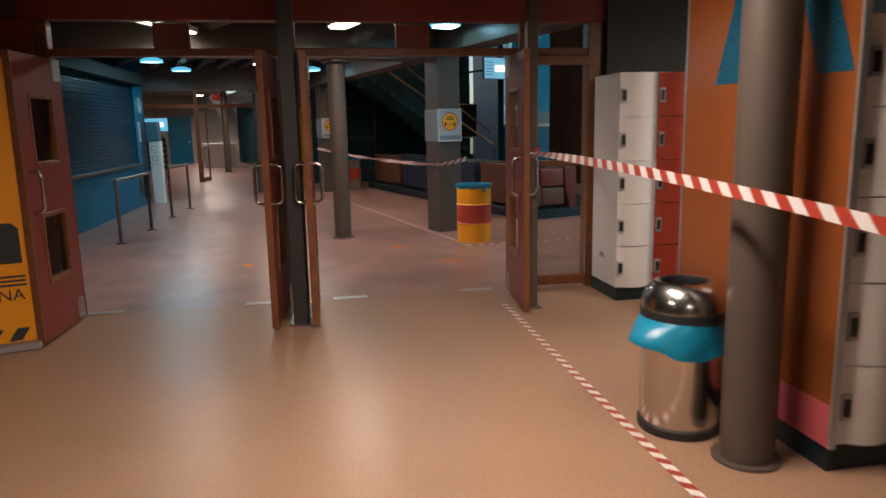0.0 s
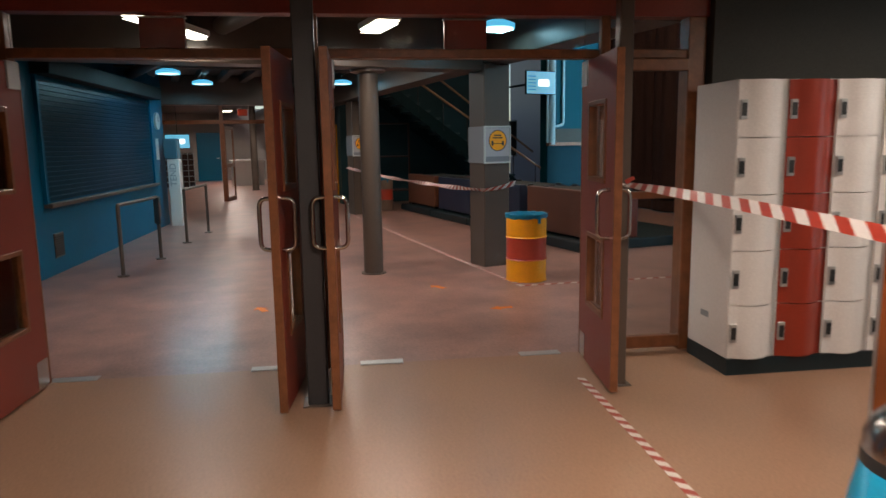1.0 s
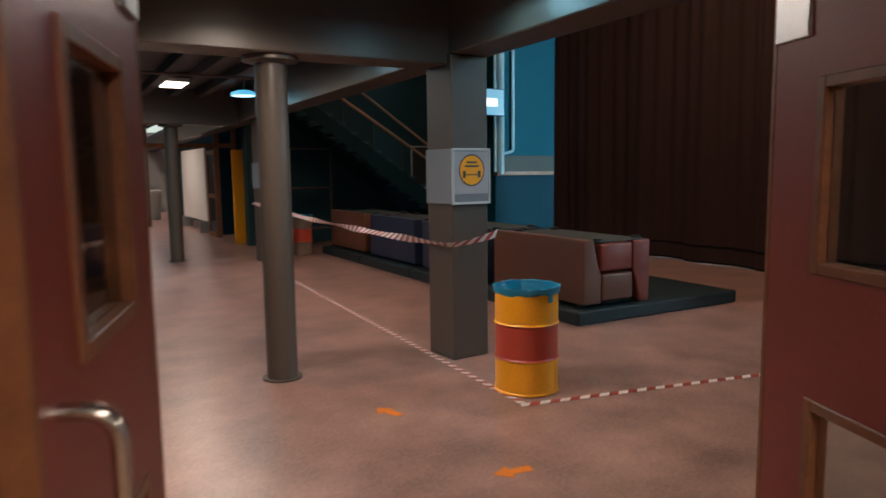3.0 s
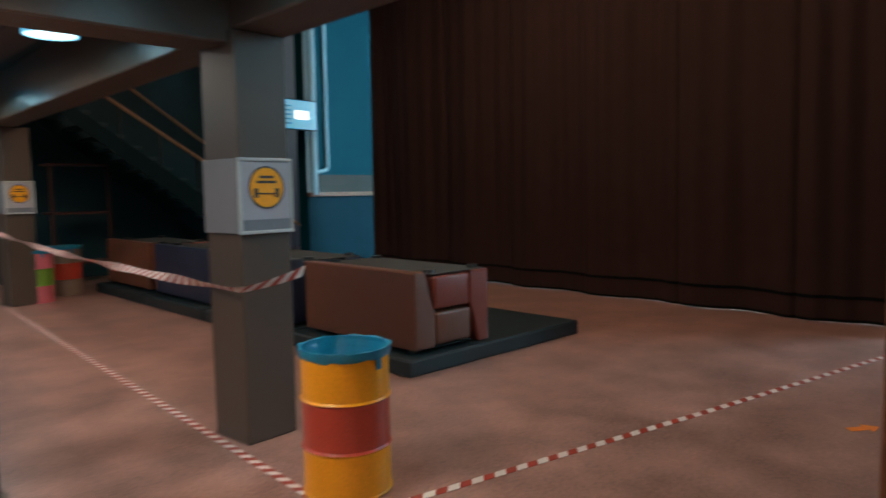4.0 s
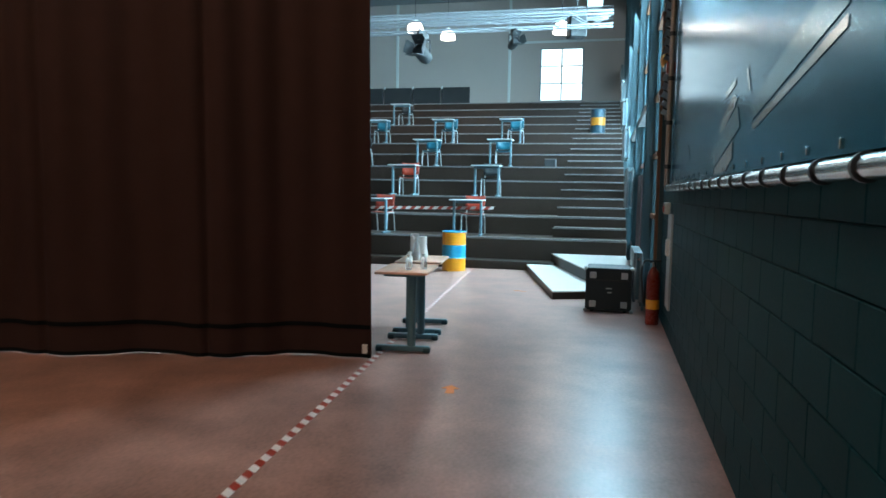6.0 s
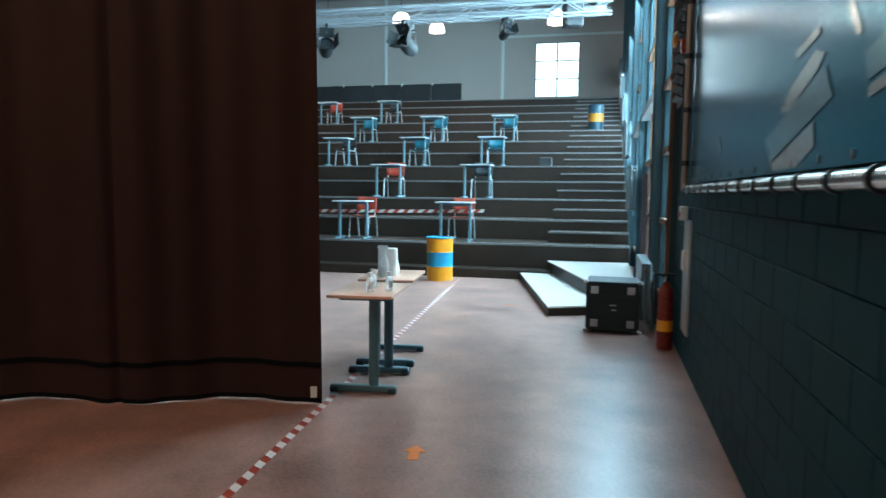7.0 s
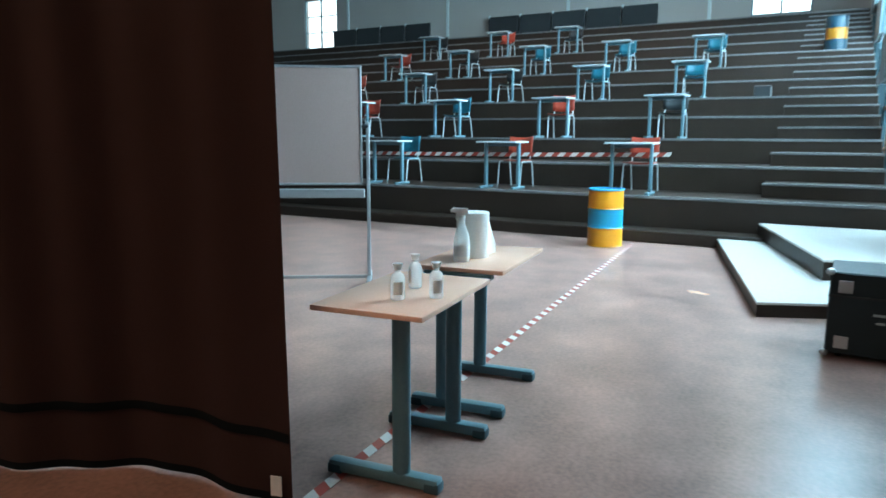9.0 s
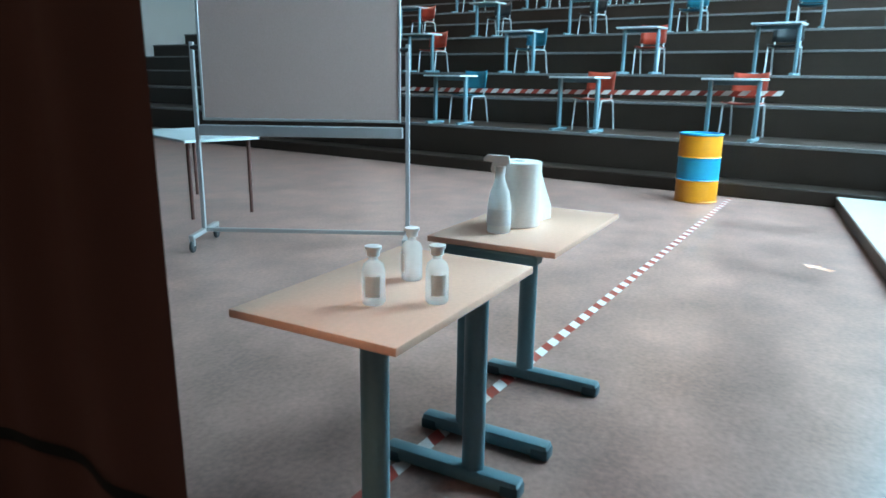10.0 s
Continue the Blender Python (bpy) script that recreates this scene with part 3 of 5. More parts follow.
def locker(m, colour, label):
    th = thing("locker", m, label, "locker", "lockers")
    w, dep, base, top = 0.333, 0.54, 0.11, 1.89
    part("body", box(0.001, w - 0.001, 0.03, dep, base, top, 0.004), WHITEPAINT, th)
    part("plinth", box(0, w, 0.012, dep, 0, base - 0.002), MATBLACK, th)
    h = (top - base) / 5
    for k in range(5):
        z0, z1 = base + k * h + 0.003, base + (k + 1) * h - 0.003
        n, pts = 10, []
        for i in range(n + 1):
            x = 0.05 + (w - 0.054) * i / n
            pts.append((x, 0.028 - 0.05 * math.sin(math.pi * min(1, (i / n) * 1.15 + 0.02)) ** 0.8 if 0 < i < n else 0.028))
        pts = [(0.004, 0.028), (0.004, 0.02), (0.05, 0.018)] + pts[1:]
        bm = slab([(x, y) for x, y in pts], z0, z1)
        d = part("door", bm, colour, th)
        part("lock", box(0.012, 0.058, 0.004, 0.02, z0 + 0.11, z0 + 0.23, 0.002), ALU, d, "steel lock plate with a dark keypad")
        part("keypad", box(0.019, 0.05, 0.0, 0.0045, z0 + 0.13, z0 + 0.21), BLACK, d)
    return th


for k, c in enumerate((WHITEPAINT, RED, WHITEPAINT, WHITEPAINT, RED, WHITEPAINT)):
    locker(A(2.005 + 0.335 * k, 5.03), c, "tall %s locker of five curved doors" % ("red" if c is RED else "white"))
lb = thing("locker_label", A(2.003, 5.34, 0.33), "small grey label on the locker side", "label")
part("plate", box(-0.002, 0, -0.05, 0.05, 0, 0.04), GREYTEXT, lb)
for k in range(3):
    locker(A(1.69 + 0.335 * k, 2.1), WHITEPAINT, "tall white locker of five curved doors")
op = thing("orange_screen", A(1.655, 2.1), "orange laminate end panel with a large blue letter", "panel")
part("board", box(-0.012, 0.012, 0.0, 1.27, 0.11, 2.6, 0.002), ORANGE, op)
part("pink_field", box(-0.0145, -0.0125, 0.004, 0.42, 0.112, 0.3), PINK, op, "pink printed field")
part("plinth", box(-0.004, 0.03, 0.01, 1.27, 0, 0.108), MATBLACK, op)
part("edge_strip", box(-0.016, 0.016, -0.012, -0.001, 0.11, 2.6), ALU, op)
part("edge_strip", box(-0.016, 0.016, 1.271, 1.283, 0.11, 2.6), ALU, op)
words("letter", "A", 1.5, DEEPBLUE, op, Matrix.Translation((-0.014, 0.5, 1.71)) @ Matrix.Rotation(radians(-90), 4, "Z") @ Matrix.Rotation(radians(90), 4, "X") @ Matrix.Diagonal((0.87, 1, 1, 1)), bold=0.035)

# steel bin with a teal liner
bn = thing("litter_bin", A(1.28, 2.68), "brushed steel litter bin with a teal liner hanging out", "bin")
part("body", lathe([(0, 0.03), (0.188, 0.03), (0.19, 0.035), (0.19, 0.62), (0.0, 0.62)], 40), CHROME, bn)
part("foot_ring", lathe([(0, 0), (0.197, 0), (0.2, 0.01), (0.2, 0.04), (0.19, 0.045)], 40), BLACK, bn)
part("collar", lathe([(0.192, 0.55), (0.2, 0.555), (0.2, 0.61), (0.192, 0.615)], 40), BLACK, bn)
part("dome", lathe([(0.198, 0.612), (0.196, 0.65), (0.175, 0.7), (0.14, 0.735), (0.118, 0.743), (0.11, 0.741)], 40), CHROME, bn, "polished dome lid")
part("inside", lathe([(0.11, 0.741), (0.107, 0.732), (0.112, 0.68), (0.145, 0.632), (0, 0.632)], 32), BLACK, bn)
bag = bmesh.new()
prev = None
for j in range(9):
    ring = []
    for i in range(56):
        a = 2 * math.pi * i / 56
        flare = max(0, math.cos(a - radians(200))) ** 4
        rr = 0.199 + 0.012 * j / 8 * (1 + 0.4 * math.sin(7 * a + j * 0.4)) + flare * 0.12 * (j / 8) ** 0.7 * (1 - 0.25 * (j / 8) ** 3)
        z = 0.572 - (0.165 - 0.055 * flare + 0.012 * math.sin(3 * a + 1) + 0.004 * math.sin(11 * a)) * j / 8
        ring.append(bag.verts.new((rr * math.cos(a), rr * math.sin(a), z)))
    if prev:
        for i in range(56):
            bag.faces.new((prev[i], ring[i], ring[(i + 1) % 56], prev[(i + 1) % 56]))
    prev = ring
part("liner", bag, TEALBAG, bn, "crumpled teal plastic liner")

# pull-up banner beside the doors
ba = thing("pull_up_banner", A(-2.42, 4.86, 0, 16), "orange pull-up banner with black print", "banner")
part("sheet", box(-0.8, -0.02, -0.002, 0.002, 0.06, 2.0), BANNER, ba)
part("base", box(-0.82, 0.0, -0.06, 0.06, 0, 0.055, 0.012), ALU, ba)
words("title", "CORONA", 0.115, INK, ba, Matrix.Translation((-0.32, -0.004, 0.36)) @ Matrix.Rotation(radians(90), 4, "X"))
for k in range(4):
    part("stripe", prism([(-0.2 - 0.16 * k, 0.07), (-0.12 - 0.16 * k, 0.07), (-0.06 - 0.16 * k, 0.16), (-0.14 - 0.16 * k, 0.16)], 0.002, m=Matrix.Translation((0, -0.003, 0)) @ Matrix.Rotation(radians(90), 4, "X")), INK, ba)
part("figure", prism([(-0.2, 0.62), (-0.06, 0.62), (-0.06, 0.86), (-0.1, 0.9), (-0.16, 0.9), (-0.2, 0.86)], 0.002, m=Matrix.Translation((0, -0.003, 0)) @ Matrix.Rotation(radians(90), 4, "X")), INK, ba)
for k in range(3):
    part("text_bar", box(-0.3, -0.05, -0.0042, -0.0022, 0.52 - k * 0.03, 0.535 - k * 0.03), INK, ba)

# ---- barrier tape ----


def tape(name, points, width, label, flat, piece=0.075, twist=0.0, curl=0.0):
    """Red and white slanted stripes along a way; flat on the floor or hanging upright."""
    th = thing(name, Matrix(), label, "tape", "barrier tapes")
    pts = [Vector(p) for p in points]
    run = [0.0]
    for a, b in zip(pts, pts[1:]):
        run.append(run[-1] + (b - a).length)

    def at(s):
        s = min(max(s, 0), run[-1])
        for i in range(len(pts) - 1):
            if s <= run[i + 1] or i == len(pts) - 2:
                d = (pts[i + 1] - pts[i])
                return pts[i] + d * ((s - run[i]) / max(1e-9, run[i + 1] - run[i])), d.normalized()

    bm = bmesh.new()
    n = int(run[-1] / piece)
    prev = None
    lean = width * (0.7 if flat else -1.0)
    for k in range(n + 1):
        s = k * piece
        row = []
        for side in (-1, 1):
            p, d = at(s + side * lean / 2)
            across = Vector((0, 0, 1)).cross(d).normalized()
            if not flat:
                ang = twist * math.sin(s * 2.3) + curl * math.exp(-s / 0.9)
                across = across * math.sin(ang) + Vector((0, 0, 1)) * math.cos(ang)
            row.append(bm.verts.new(p + across * side * width / 2))
        if prev:
            f = bm.faces.new((prev[0], row[0], row[1], prev[1]))
            f.material_index = k % 2
        prev = row
    ob = part("strip", bm, TAPERED, th, smooth=False)
    ob.data.materials.append(FLOORWHITE if flat else TAPEWHITE)
    md = ob.modifiers.new("thickness", "SOLIDIFY")
    md.thickness, md.offset = 0.0012, 1 if flat else 0
    return th


def sag(a, b, drop, n=24):
    a, b = Vector(a), Vector(b)
    return [a.lerp(b, k / n) - Vector((0, 0, drop * 4 * (k / n) * (1 - k / n))) for k in range(n + 1)]


def W(u, v, z=0.0):
    return tuple(A(u, v, z).translation)


tape("barrier_tape", sag(W(1.25, 4.93, 1.27), W(1.1, 0.3, 1.135), -0.035, 30), 0.052, "red and white barrier tape stretched from the open door", False, 0.075, curl=1.25)
kn = thing("tape_knot", A(1.26, 4.96, 1.27) @ Matrix.Scale(0.6, 4), "knotted end of red and white barrier tape", "tape")
part("tail", prism([(0, 0), (0.09, 0.05), (0.07, 0.08), (-0.02, 0.04)], 0.003, m=Matrix.Rotation(radians(90), 4, "X")), TAPERED, kn)
part("tail", prism([(0, 0), (-0.08, 0.02), (-0.06, -0.02)], 0.003, m=Matrix.Rotation(radians(70), 4, "X")), TAPEWHITE, kn)
tape("floor_tape", [(2.37, 4.72, 0.002), (1.51, 1.7, 0.002), (0.9, -0.4, 0.002)], 0.05, "red and white tape stuck on the linoleum", True, 0.055)
tape("floor_tape", [(3.46, 7.48, 0.002), (3.87, 15.8, 0.002)], 0.05, "red and white tape stuck along the concrete floor", True, 0.055)
tape("floor_tape", [(3.42, 7.46, 0.003), (6.0, 6.94, 0.003), (10.2, 6.15, 0.003), (17.15, 4.82, 0.003)], 0.055, "red and white tape stuck across the concrete floor", True, 0.075)
tape("barrier_tape", sag((4.02, 8.6, 1.03), (3.55, 8.56, 0.96), 0.01, 6) + sag((3.54, 8.62, 0.96), (3.8, 15.8, 1.04), 0.05, 30), 0.06, "red and white barrier tape hung between square columns", False, 0.06, twist=1.0)
tape("barrier_tape", sag(W(16.32, 8.85, 1.16), W(16.4, 16.0, 1.1), 0.02, 20), 0.06, "red and white barrier tape across the first desks", False, 0.1)

# orange marks on the floor
for i, (x, y, r) in enumerate(((2.63, 7.8, 20), (2.81, 6.66, 80), (6.4, 6.09, -125), (8.92, 5.58, -97), (0.75, 7.6, 10), (1.4, 1.55, 30), (14.15, 4.32, -40))):
    fm = thing("floor_mark", pose(x, y, 0.0015, 0, 0, r), "worn orange arrow taped on the floor" if i < 6 else "pale worn arrow taped on the floor", "floor mark", "floor marks")
    part("arrow", prism([(-0.03, -0.1), (0.035, -0.1), (0.03, 0.02), (0.07, 0.02), (0.0, 0.12), (-0.07, 0.03), (-0.03, 0.02)], 0.0015), FLOORORANGE if i < 6 else BIRCH, fm)

# ---- drums ----


def oil_drum(m, bands, label, liner=True, rim=TEAL):
    th = thing("oil_drum", m, label, "drum", "oil drums")
    r, h = 0.222, 0.737
    for k, c in enumerate(bands):
        z0, z1 = h * k / 3, h * (k + 1) / 3
        prof = [(r, z0 + 0.012), (r, z1 - 0.012)]
        prof = ([(0, 0), (r - 0.008, 0), (r + 0.006, 0.006), (r + 0.006, 0.014), (r, 0.02)] if k == 0 else [(r + 0.009, z0), (r, z0 + 0.012)]) + prof + [(r + 0.009, z1)]
        part("band", lathe(prof, 40), c, th)
    part("rim", lathe([(r + 0.008, h - 0.012), (r + 0.012, h), (r + 0.004, h + 0.01), (r - 0.006, h + 0.008), (r - 0.008, h - 0.01)], 40), rim, th)
    if liner:
        bm = bmesh.new()
        prev = None
        for j in range(8):
            ring = []
            for i in range(48):
                a = 2 * math.pi * i / 48
                rr = (0.226, 0.235, 0.236, 0.22, 0.2, 0.19, 0.15, 0.02)[j] * (1 + (0.02 if 0 < j < 3 else 0.05) * noise.noise((3 * math.cos(a), 3 * math.sin(a), j * 0.7)))
                z = h + (-0.035, -0.02, 0.012, 0.008, -0.05, -0.16, -0.22, -0.24)[j] + 0.012 * noise.noise((4 * math.cos(a), 4 * math.sin(a), j + 5.0))
                ring.append(bm.verts.new((rr * math.cos(a), rr * math.sin(a), z)))
            if prev:
                for i in range(48):
                    bm.faces.new((prev[i], ring[i], ring[(i + 1) % 48], prev[(i + 1) % 48]))
            prev = ring
        part("liner", bm, TEALBAG, th, "crumpled teal liner folded over the rim")
        part("flap", box(-0.018, 0.018, -0.237, -0.23, h - 0.085, h - 0.01, 0.002), TEALBAG, th, m=pose(0, 0, 0, 0, 0, 8))
    else:
        part("lid", lathe([(0, h - 0.012), (r - 0.006, h - 0.012)], 32), rim, th)
    return th


# darker blue and yellow: the shade on the steps is put into the paint
SHADEDBLUE = mat("shaded_blue_drum_paint", (0.002, 0.03, 0.05), 0.4, var=0.14)
SHADEDYELLOW = mat("shaded_yellow_drum_paint", (0.3, 0.12, 0.008), 0.4, var=0.14)
oil_drum(pose(3.68, 7.74, 0), (YELLOW, DRUMRED, YELLOW), "yellow and red oil drum used as a bin, teal liner")
oil_drum(pose(4.32, 16.0, 0), (DRUMPINK, DRUMGREEN, DRUMPINK), "pink and green oil drum used as a bin")
oil_drum(pose(4.86, 16.55, 0), (DRUMGREY, DRUMRED, DRUMGREY), "grey and orange oil drum used as a bin")
oil_drum(pose(16.82, 5.2, 0), (ORANGEYELLOW, DRUMBLUE, ORANGEYELLOW), "yellow and blue oil drum at the foot of the tiers", False)
oil_drum(A(LIP_U + 7 * DEEP + 0.28, 6.95, LIP_Z + 7 * RISE), (SHADEDBLUE, SHADEDYELLOW, SHADEDBLUE), "blue and yellow oil drum standing on the steps, shade in its paint", False, SHADEDBLUE)

# ---- sofas stacked on mats ----


def sofa(m, length, cover, label, feet=True):
    """A settee seen from its end: low seat, leaning back; x across, y along."""
    th = thing("sofa", m, label, "sofa", "stacked sofas")
    own = slab([(0.0, 0.0), (0.24, 0.0), (0.24, 0.3), (0.19, 0.42), (0.13, 0.66), (0.0, 0.66)], 0, length)
    bmesh.ops.transform(own, matrix=Matrix(((1, 0, 0, 0), (0, 0, 1, 0), (0, 1, 0, 0), (0, 0, 0, 1))), verts=own.verts)
    bmesh.ops.recalc_face_normals(own, faces=own.faces)
    bmesh.ops.bevel(own, geom=own.edges[:], offset=0.022, segments=3, affect="EDGES", profile=0.6)
    part("backrest", own, cover, th)
    part("seat", box(0.242, 0.68, 0.0, length, 0.012, 0.3, 0.03, seg=3), cover, th)
    part("underside", box(0.02, 0.7, 0.02, length - 0.02, -0.006, 0.0), FELT, th)
    for x in (0.09, 0.63):
        for y in (0.12, length - 0.12):
            part("foot", lathe([(0, -0.035), (0.05, -0.035), (0.055, -0.006), (0, -0.006)], 16, m=Matrix.Translation((x, y, 0))), BLACK, th)
    return th


def stack(y, cover, word):
    sofa(pose(5.4, y, 0.175, 0, 0, 0), 1.62, cover, "%s leatherette sofa standing on a black mat" % word)
    th = sofa(pose(6.31, y, 0.80, 0, 180, 0), 1.62, LEATHERRED if cover is LEATHER else cover, "%s leatherette sofa turned upside down on another" % word)


for y, c, w in ((9.12, LEATHER, "brown"), (10.98, LEATHERBLUE, "dark blue"), (12.84, LEATHERBLUE, "dark blue"), (14.7, LEATHER, "red-brown")):
    stack(y, c, w)
    fm = thing("floor_mat", pose(0, y, 0), "thick black rubber mat under the sofas", "mat", "black mats")
    part("slab", box(5.25, 7.6, -0.1, 1.74, 0, 0.14, 0.015), MATBLACK, fm)

# ---- notices on the square columns ----
NOTICEGREY = mat("grey_notice_paper", (0.36, 0.36, 0.4), 0.6, var=0.05)
NOTICEBACK = mat("grey_notice_backing", (0.17, 0.19, 0.22), 0.5, var=0.05)
for x, y in ((3.765, 8.82), (4.1, 15.95)):
    nb = thing("framed_notice", pose(x, y, 0, 0, 0, 5) @ pose(0, -0.182, 1.5), "framed notice with a yellow round sign on the column", "notice", "column notices")
    part("backing", box(-0.185, 0.185, -0.012, 0, -0.22, 0.22), NOTICEBACK, nb)
    part("sheet", box(-0.17, 0.17, -0.015, -0.012, -0.14, 0.2), NOTICEGREY, nb)
    part("disc", lathe([(0, 0), (0.125, 0), (0.125, 0.002), (0, 0.002)], 32, m=Matrix.Translation((0, -0.0155, 0.05)) @ Matrix.Rotation(radians(90), 4, "X")), YELLOW, nb, "round yellow sign")
    part("ring", lathe([(0.118, 0.0022), (0.128, 0.0022), (0.128, 0.0035), (0.118, 0.0035)], 32, m=Matrix.Translation((0, -0.0155, 0.05)) @ Matrix.Rotation(radians(90), 4, "X")), INK, nb)
    for k, (a, b) in enumerate(((-0.05, 0.05), (-0.07, 0.07))):
        part("text_bar", box(a, b, -0.0195, -0.0178, 0.105 - 0.03 * k, 0.12 - 0.03 * k), INK, nb)
    part("arrow_bar", box(-0.06, 0.06, -0.0195, -0.0178, 0.01, 0.018), INK, nb)
    for s in (-0.075, 0.075):
        part("figure", box(s - 0.014, s + 0.014, -0.0195, -0.0178, -0.01, 0.045), INK, nb)
    fr = bmesh.new()
    for a in ((-0.19, 0.19, 0.205, 0.225), (-0.19, 0.19, -0.225, -0.205), (-0.19, -0.172, -0.205, 0.205), (0.172, 0.19, -0.205, 0.205)):
        box(a[0], a[1], -0.022, 0, a[2], a[3], 0.003, bm=fr)
    part("frame", fr, PALEGREY, nb)
    n2 = thing("notice_board", pose(x, y, 0, 0, 0, 5) @ pose(-0.182, 0, 1.5, 0, 0, -90), "blank grey notice board on the column side", "notice", "column notices")
    part("board", box(-0.18, 0.18, -0.012, 0, -0.22, 0.22, 0.003), NOTICEBACK, n2)

# ---- tables with bottles ----


def work_table(m, legs, label, long=0.75, ly=0.16):
    th = thing("work_table", m, label, "table", "disinfection tables")
    part("tabletop", box(0, long, 0, 0.48, 0.728, 0.75, 0.004, seg=2), BIRCH, th)
    part("rail", box(min(legs), max(legs), ly - 0.03, ly + 0.03, 0.69, 0.727, 0.003), GREYLEG, th)
    for x in legs:
        part("leg", lathe([(0.031, 0.05), (0.031, 0.7), (0.0, 0.7)], 24, m=Matrix.Translation((x, ly, 0)) @ Matrix.Diagonal((0.9, 1.25, 1, 1))), GREYLEG, th)
        part("bracket", box(x - 0.03, x + 0.03, 0.06, 0.42, 0.695, 0.727, 0.006), GREYLEG, th)
        part("foot", box(x - 0.03, x + 0.03, -0.01, 0.49, 0.008, 0.06, 0.012, seg=2), GREYLEG, th)
        for y in (0.0, 0.44):
            part("foot_cap", box(x - 0.032, x + 0.032, y - 0.014, y + 0.054, 0.0, 0.045, 0.01, seg=2), FRAMEBLUE, th)
    return th


work_table(pose(9.955, 5.755, 0, 0, 0, -9), (0.15, 0.70), "small table with birch top and grey T-shaped legs")
work_table(pose(10.885, 5.61, 0, 0, 0, -8.5), (0.02, 0.595), "small table with birch top and grey T-shaped legs", 0.77, 0.32)


def bottle(x, y, rz, label):
    th = thing("bottle", pose(x, y, 0.7505, 0, 0, rz) @ Matrix.Scale(0.9, 4), label, "bottle", "bottles")
    part("body", lathe([(0, 0), (0.028, 0), (0.032, 0.006), (0.032, 0.095), (0.027, 0.112), (0.013, 0.124), (0.013, 0.138), (0, 0.138)], 24), CLEAR, th)
    part("cap", lathe([(0, 0.136), (0.018, 0.136), (0.018, 0.152), (0.023, 0.154), (0.023, 0.162), (0.0, 0.164)], 24), PLASTICWHITE, th, "white flip cap")
    bm = bmesh.new()
    for s in range(6):
        a0, a1 = radians(-40 + s * 13), radians(-40 + (s + 1) * 13)
        q = [bm.verts.new((0.0325 * math.cos(a), 0.0325 * math.sin(a), z)) for a, z in ((a0, 0.025), (a1, 0.025), (a1, 0.085), (a0, 0.085))]
        bm.faces.new(q)
    part("label", bm, LABEL, th, "printed paper label")


bottle(10.2, 5.925, 200, "clear bottle of hand gel with a white cap")
bottle(10.43, 5.92, 120, "clear bottle of hand gel with a white cap")
bottle(10.27, 5.785, 210, "clear bottle of hand gel with a white cap")
MILKY = mat("milky_plastic", (0.92, 0.88, 0.84), 0.3, var=0.03, cloud=0, even=True)
milk = MILKY.node_tree.nodes["Principled BSDF"]
mnt = MILKY.node_tree
through_light = mnt.nodes.new("ShaderNodeBsdfTranslucent")
through_light.inputs["Color"].default_value = (0.95, 0.97, 0.97, 1)
both = mnt.nodes.new("ShaderNodeMixShader")
both.inputs[0].default_value = 0.55
mnt.links.new(milk.outputs[0], both.inputs[1])
mnt.links.new(through_light.outputs[0], both.inputs[2])
mnt.links.new(both.outputs[0], mnt.nodes["Material Output"].inputs["Surface"])
sp = thing("spray_bottle", pose(11.11, 5.865, 0.7505, 0, 0, 100) @ Matrix.Scale(0.97, 4), "translucent white spray bottle with a trigger head", "bottle")
part("body", lathe([(0, 0), (0.04, 0), (0.044, 0.008), (0.044, 0.1), (0.036, 0.15), (0.017, 0.2), (0.016, 0.225), (0, 0.225)], 28), MILKY, sp)
part("label", lathe([(0.0448, 0.03), (0.0448, 0.09)], 28), LABEL, sp)
part("collar", lathe([(0, 0.222), (0.019, 0.222), (0.019, 0.245), (0.013, 0.25), (0, 0.25)], 20), PLASTICWHITE, sp)
part("trigger_head", prism([(-0.035, 0.255), (-0.03, 0.285), (0.05, 0.288), (0.062, 0.275), (0.062, 0.265), (0.03, 0.262), (0.035, 0.235), (0.028, 0.22), (0.02, 0.225), (0.022, 0.245), (-0.01, 0.248)], 0.024, m=Matrix.Translation((0, 0.012, 0)) @ Matrix.Rotation(radians(90), 4, "X")), PLASTICWHITE, sp)
ro = thing("paper_roll", pose(11.27, 5.84, 0.7505), "large roll of white paper towel with a loose end", "paper roll")
part("roll", lathe([(0.025, 0.0), (0.085, 0.0), (0.088, 0.004), (0.088, 0.238), (0.085, 0.242), (0.025, 0.242), (0.025, 0.0)], 40), PAPER, ro)
sh = bmesh.new()
prev = None
for i in range(14):
    t = i / 13
    row = [sh.verts.new((0.02 + 0.13 * t ** 1.3, -0.085 + 0.02 * math.sin(t * 3) - 0.02 * t, z * (1 - 0.8 * t ** 2 * (z > 0.01)) + 0.004)) for z in [0.236 * k / 6 for k in range(7)]]
    if prev:
        for k in range(6):
            sh.faces.new((prev[k], row[k], row[k + 1], prev[k + 1]))
    prev = row
part("loose_sheet", sh, PAPER, ro)

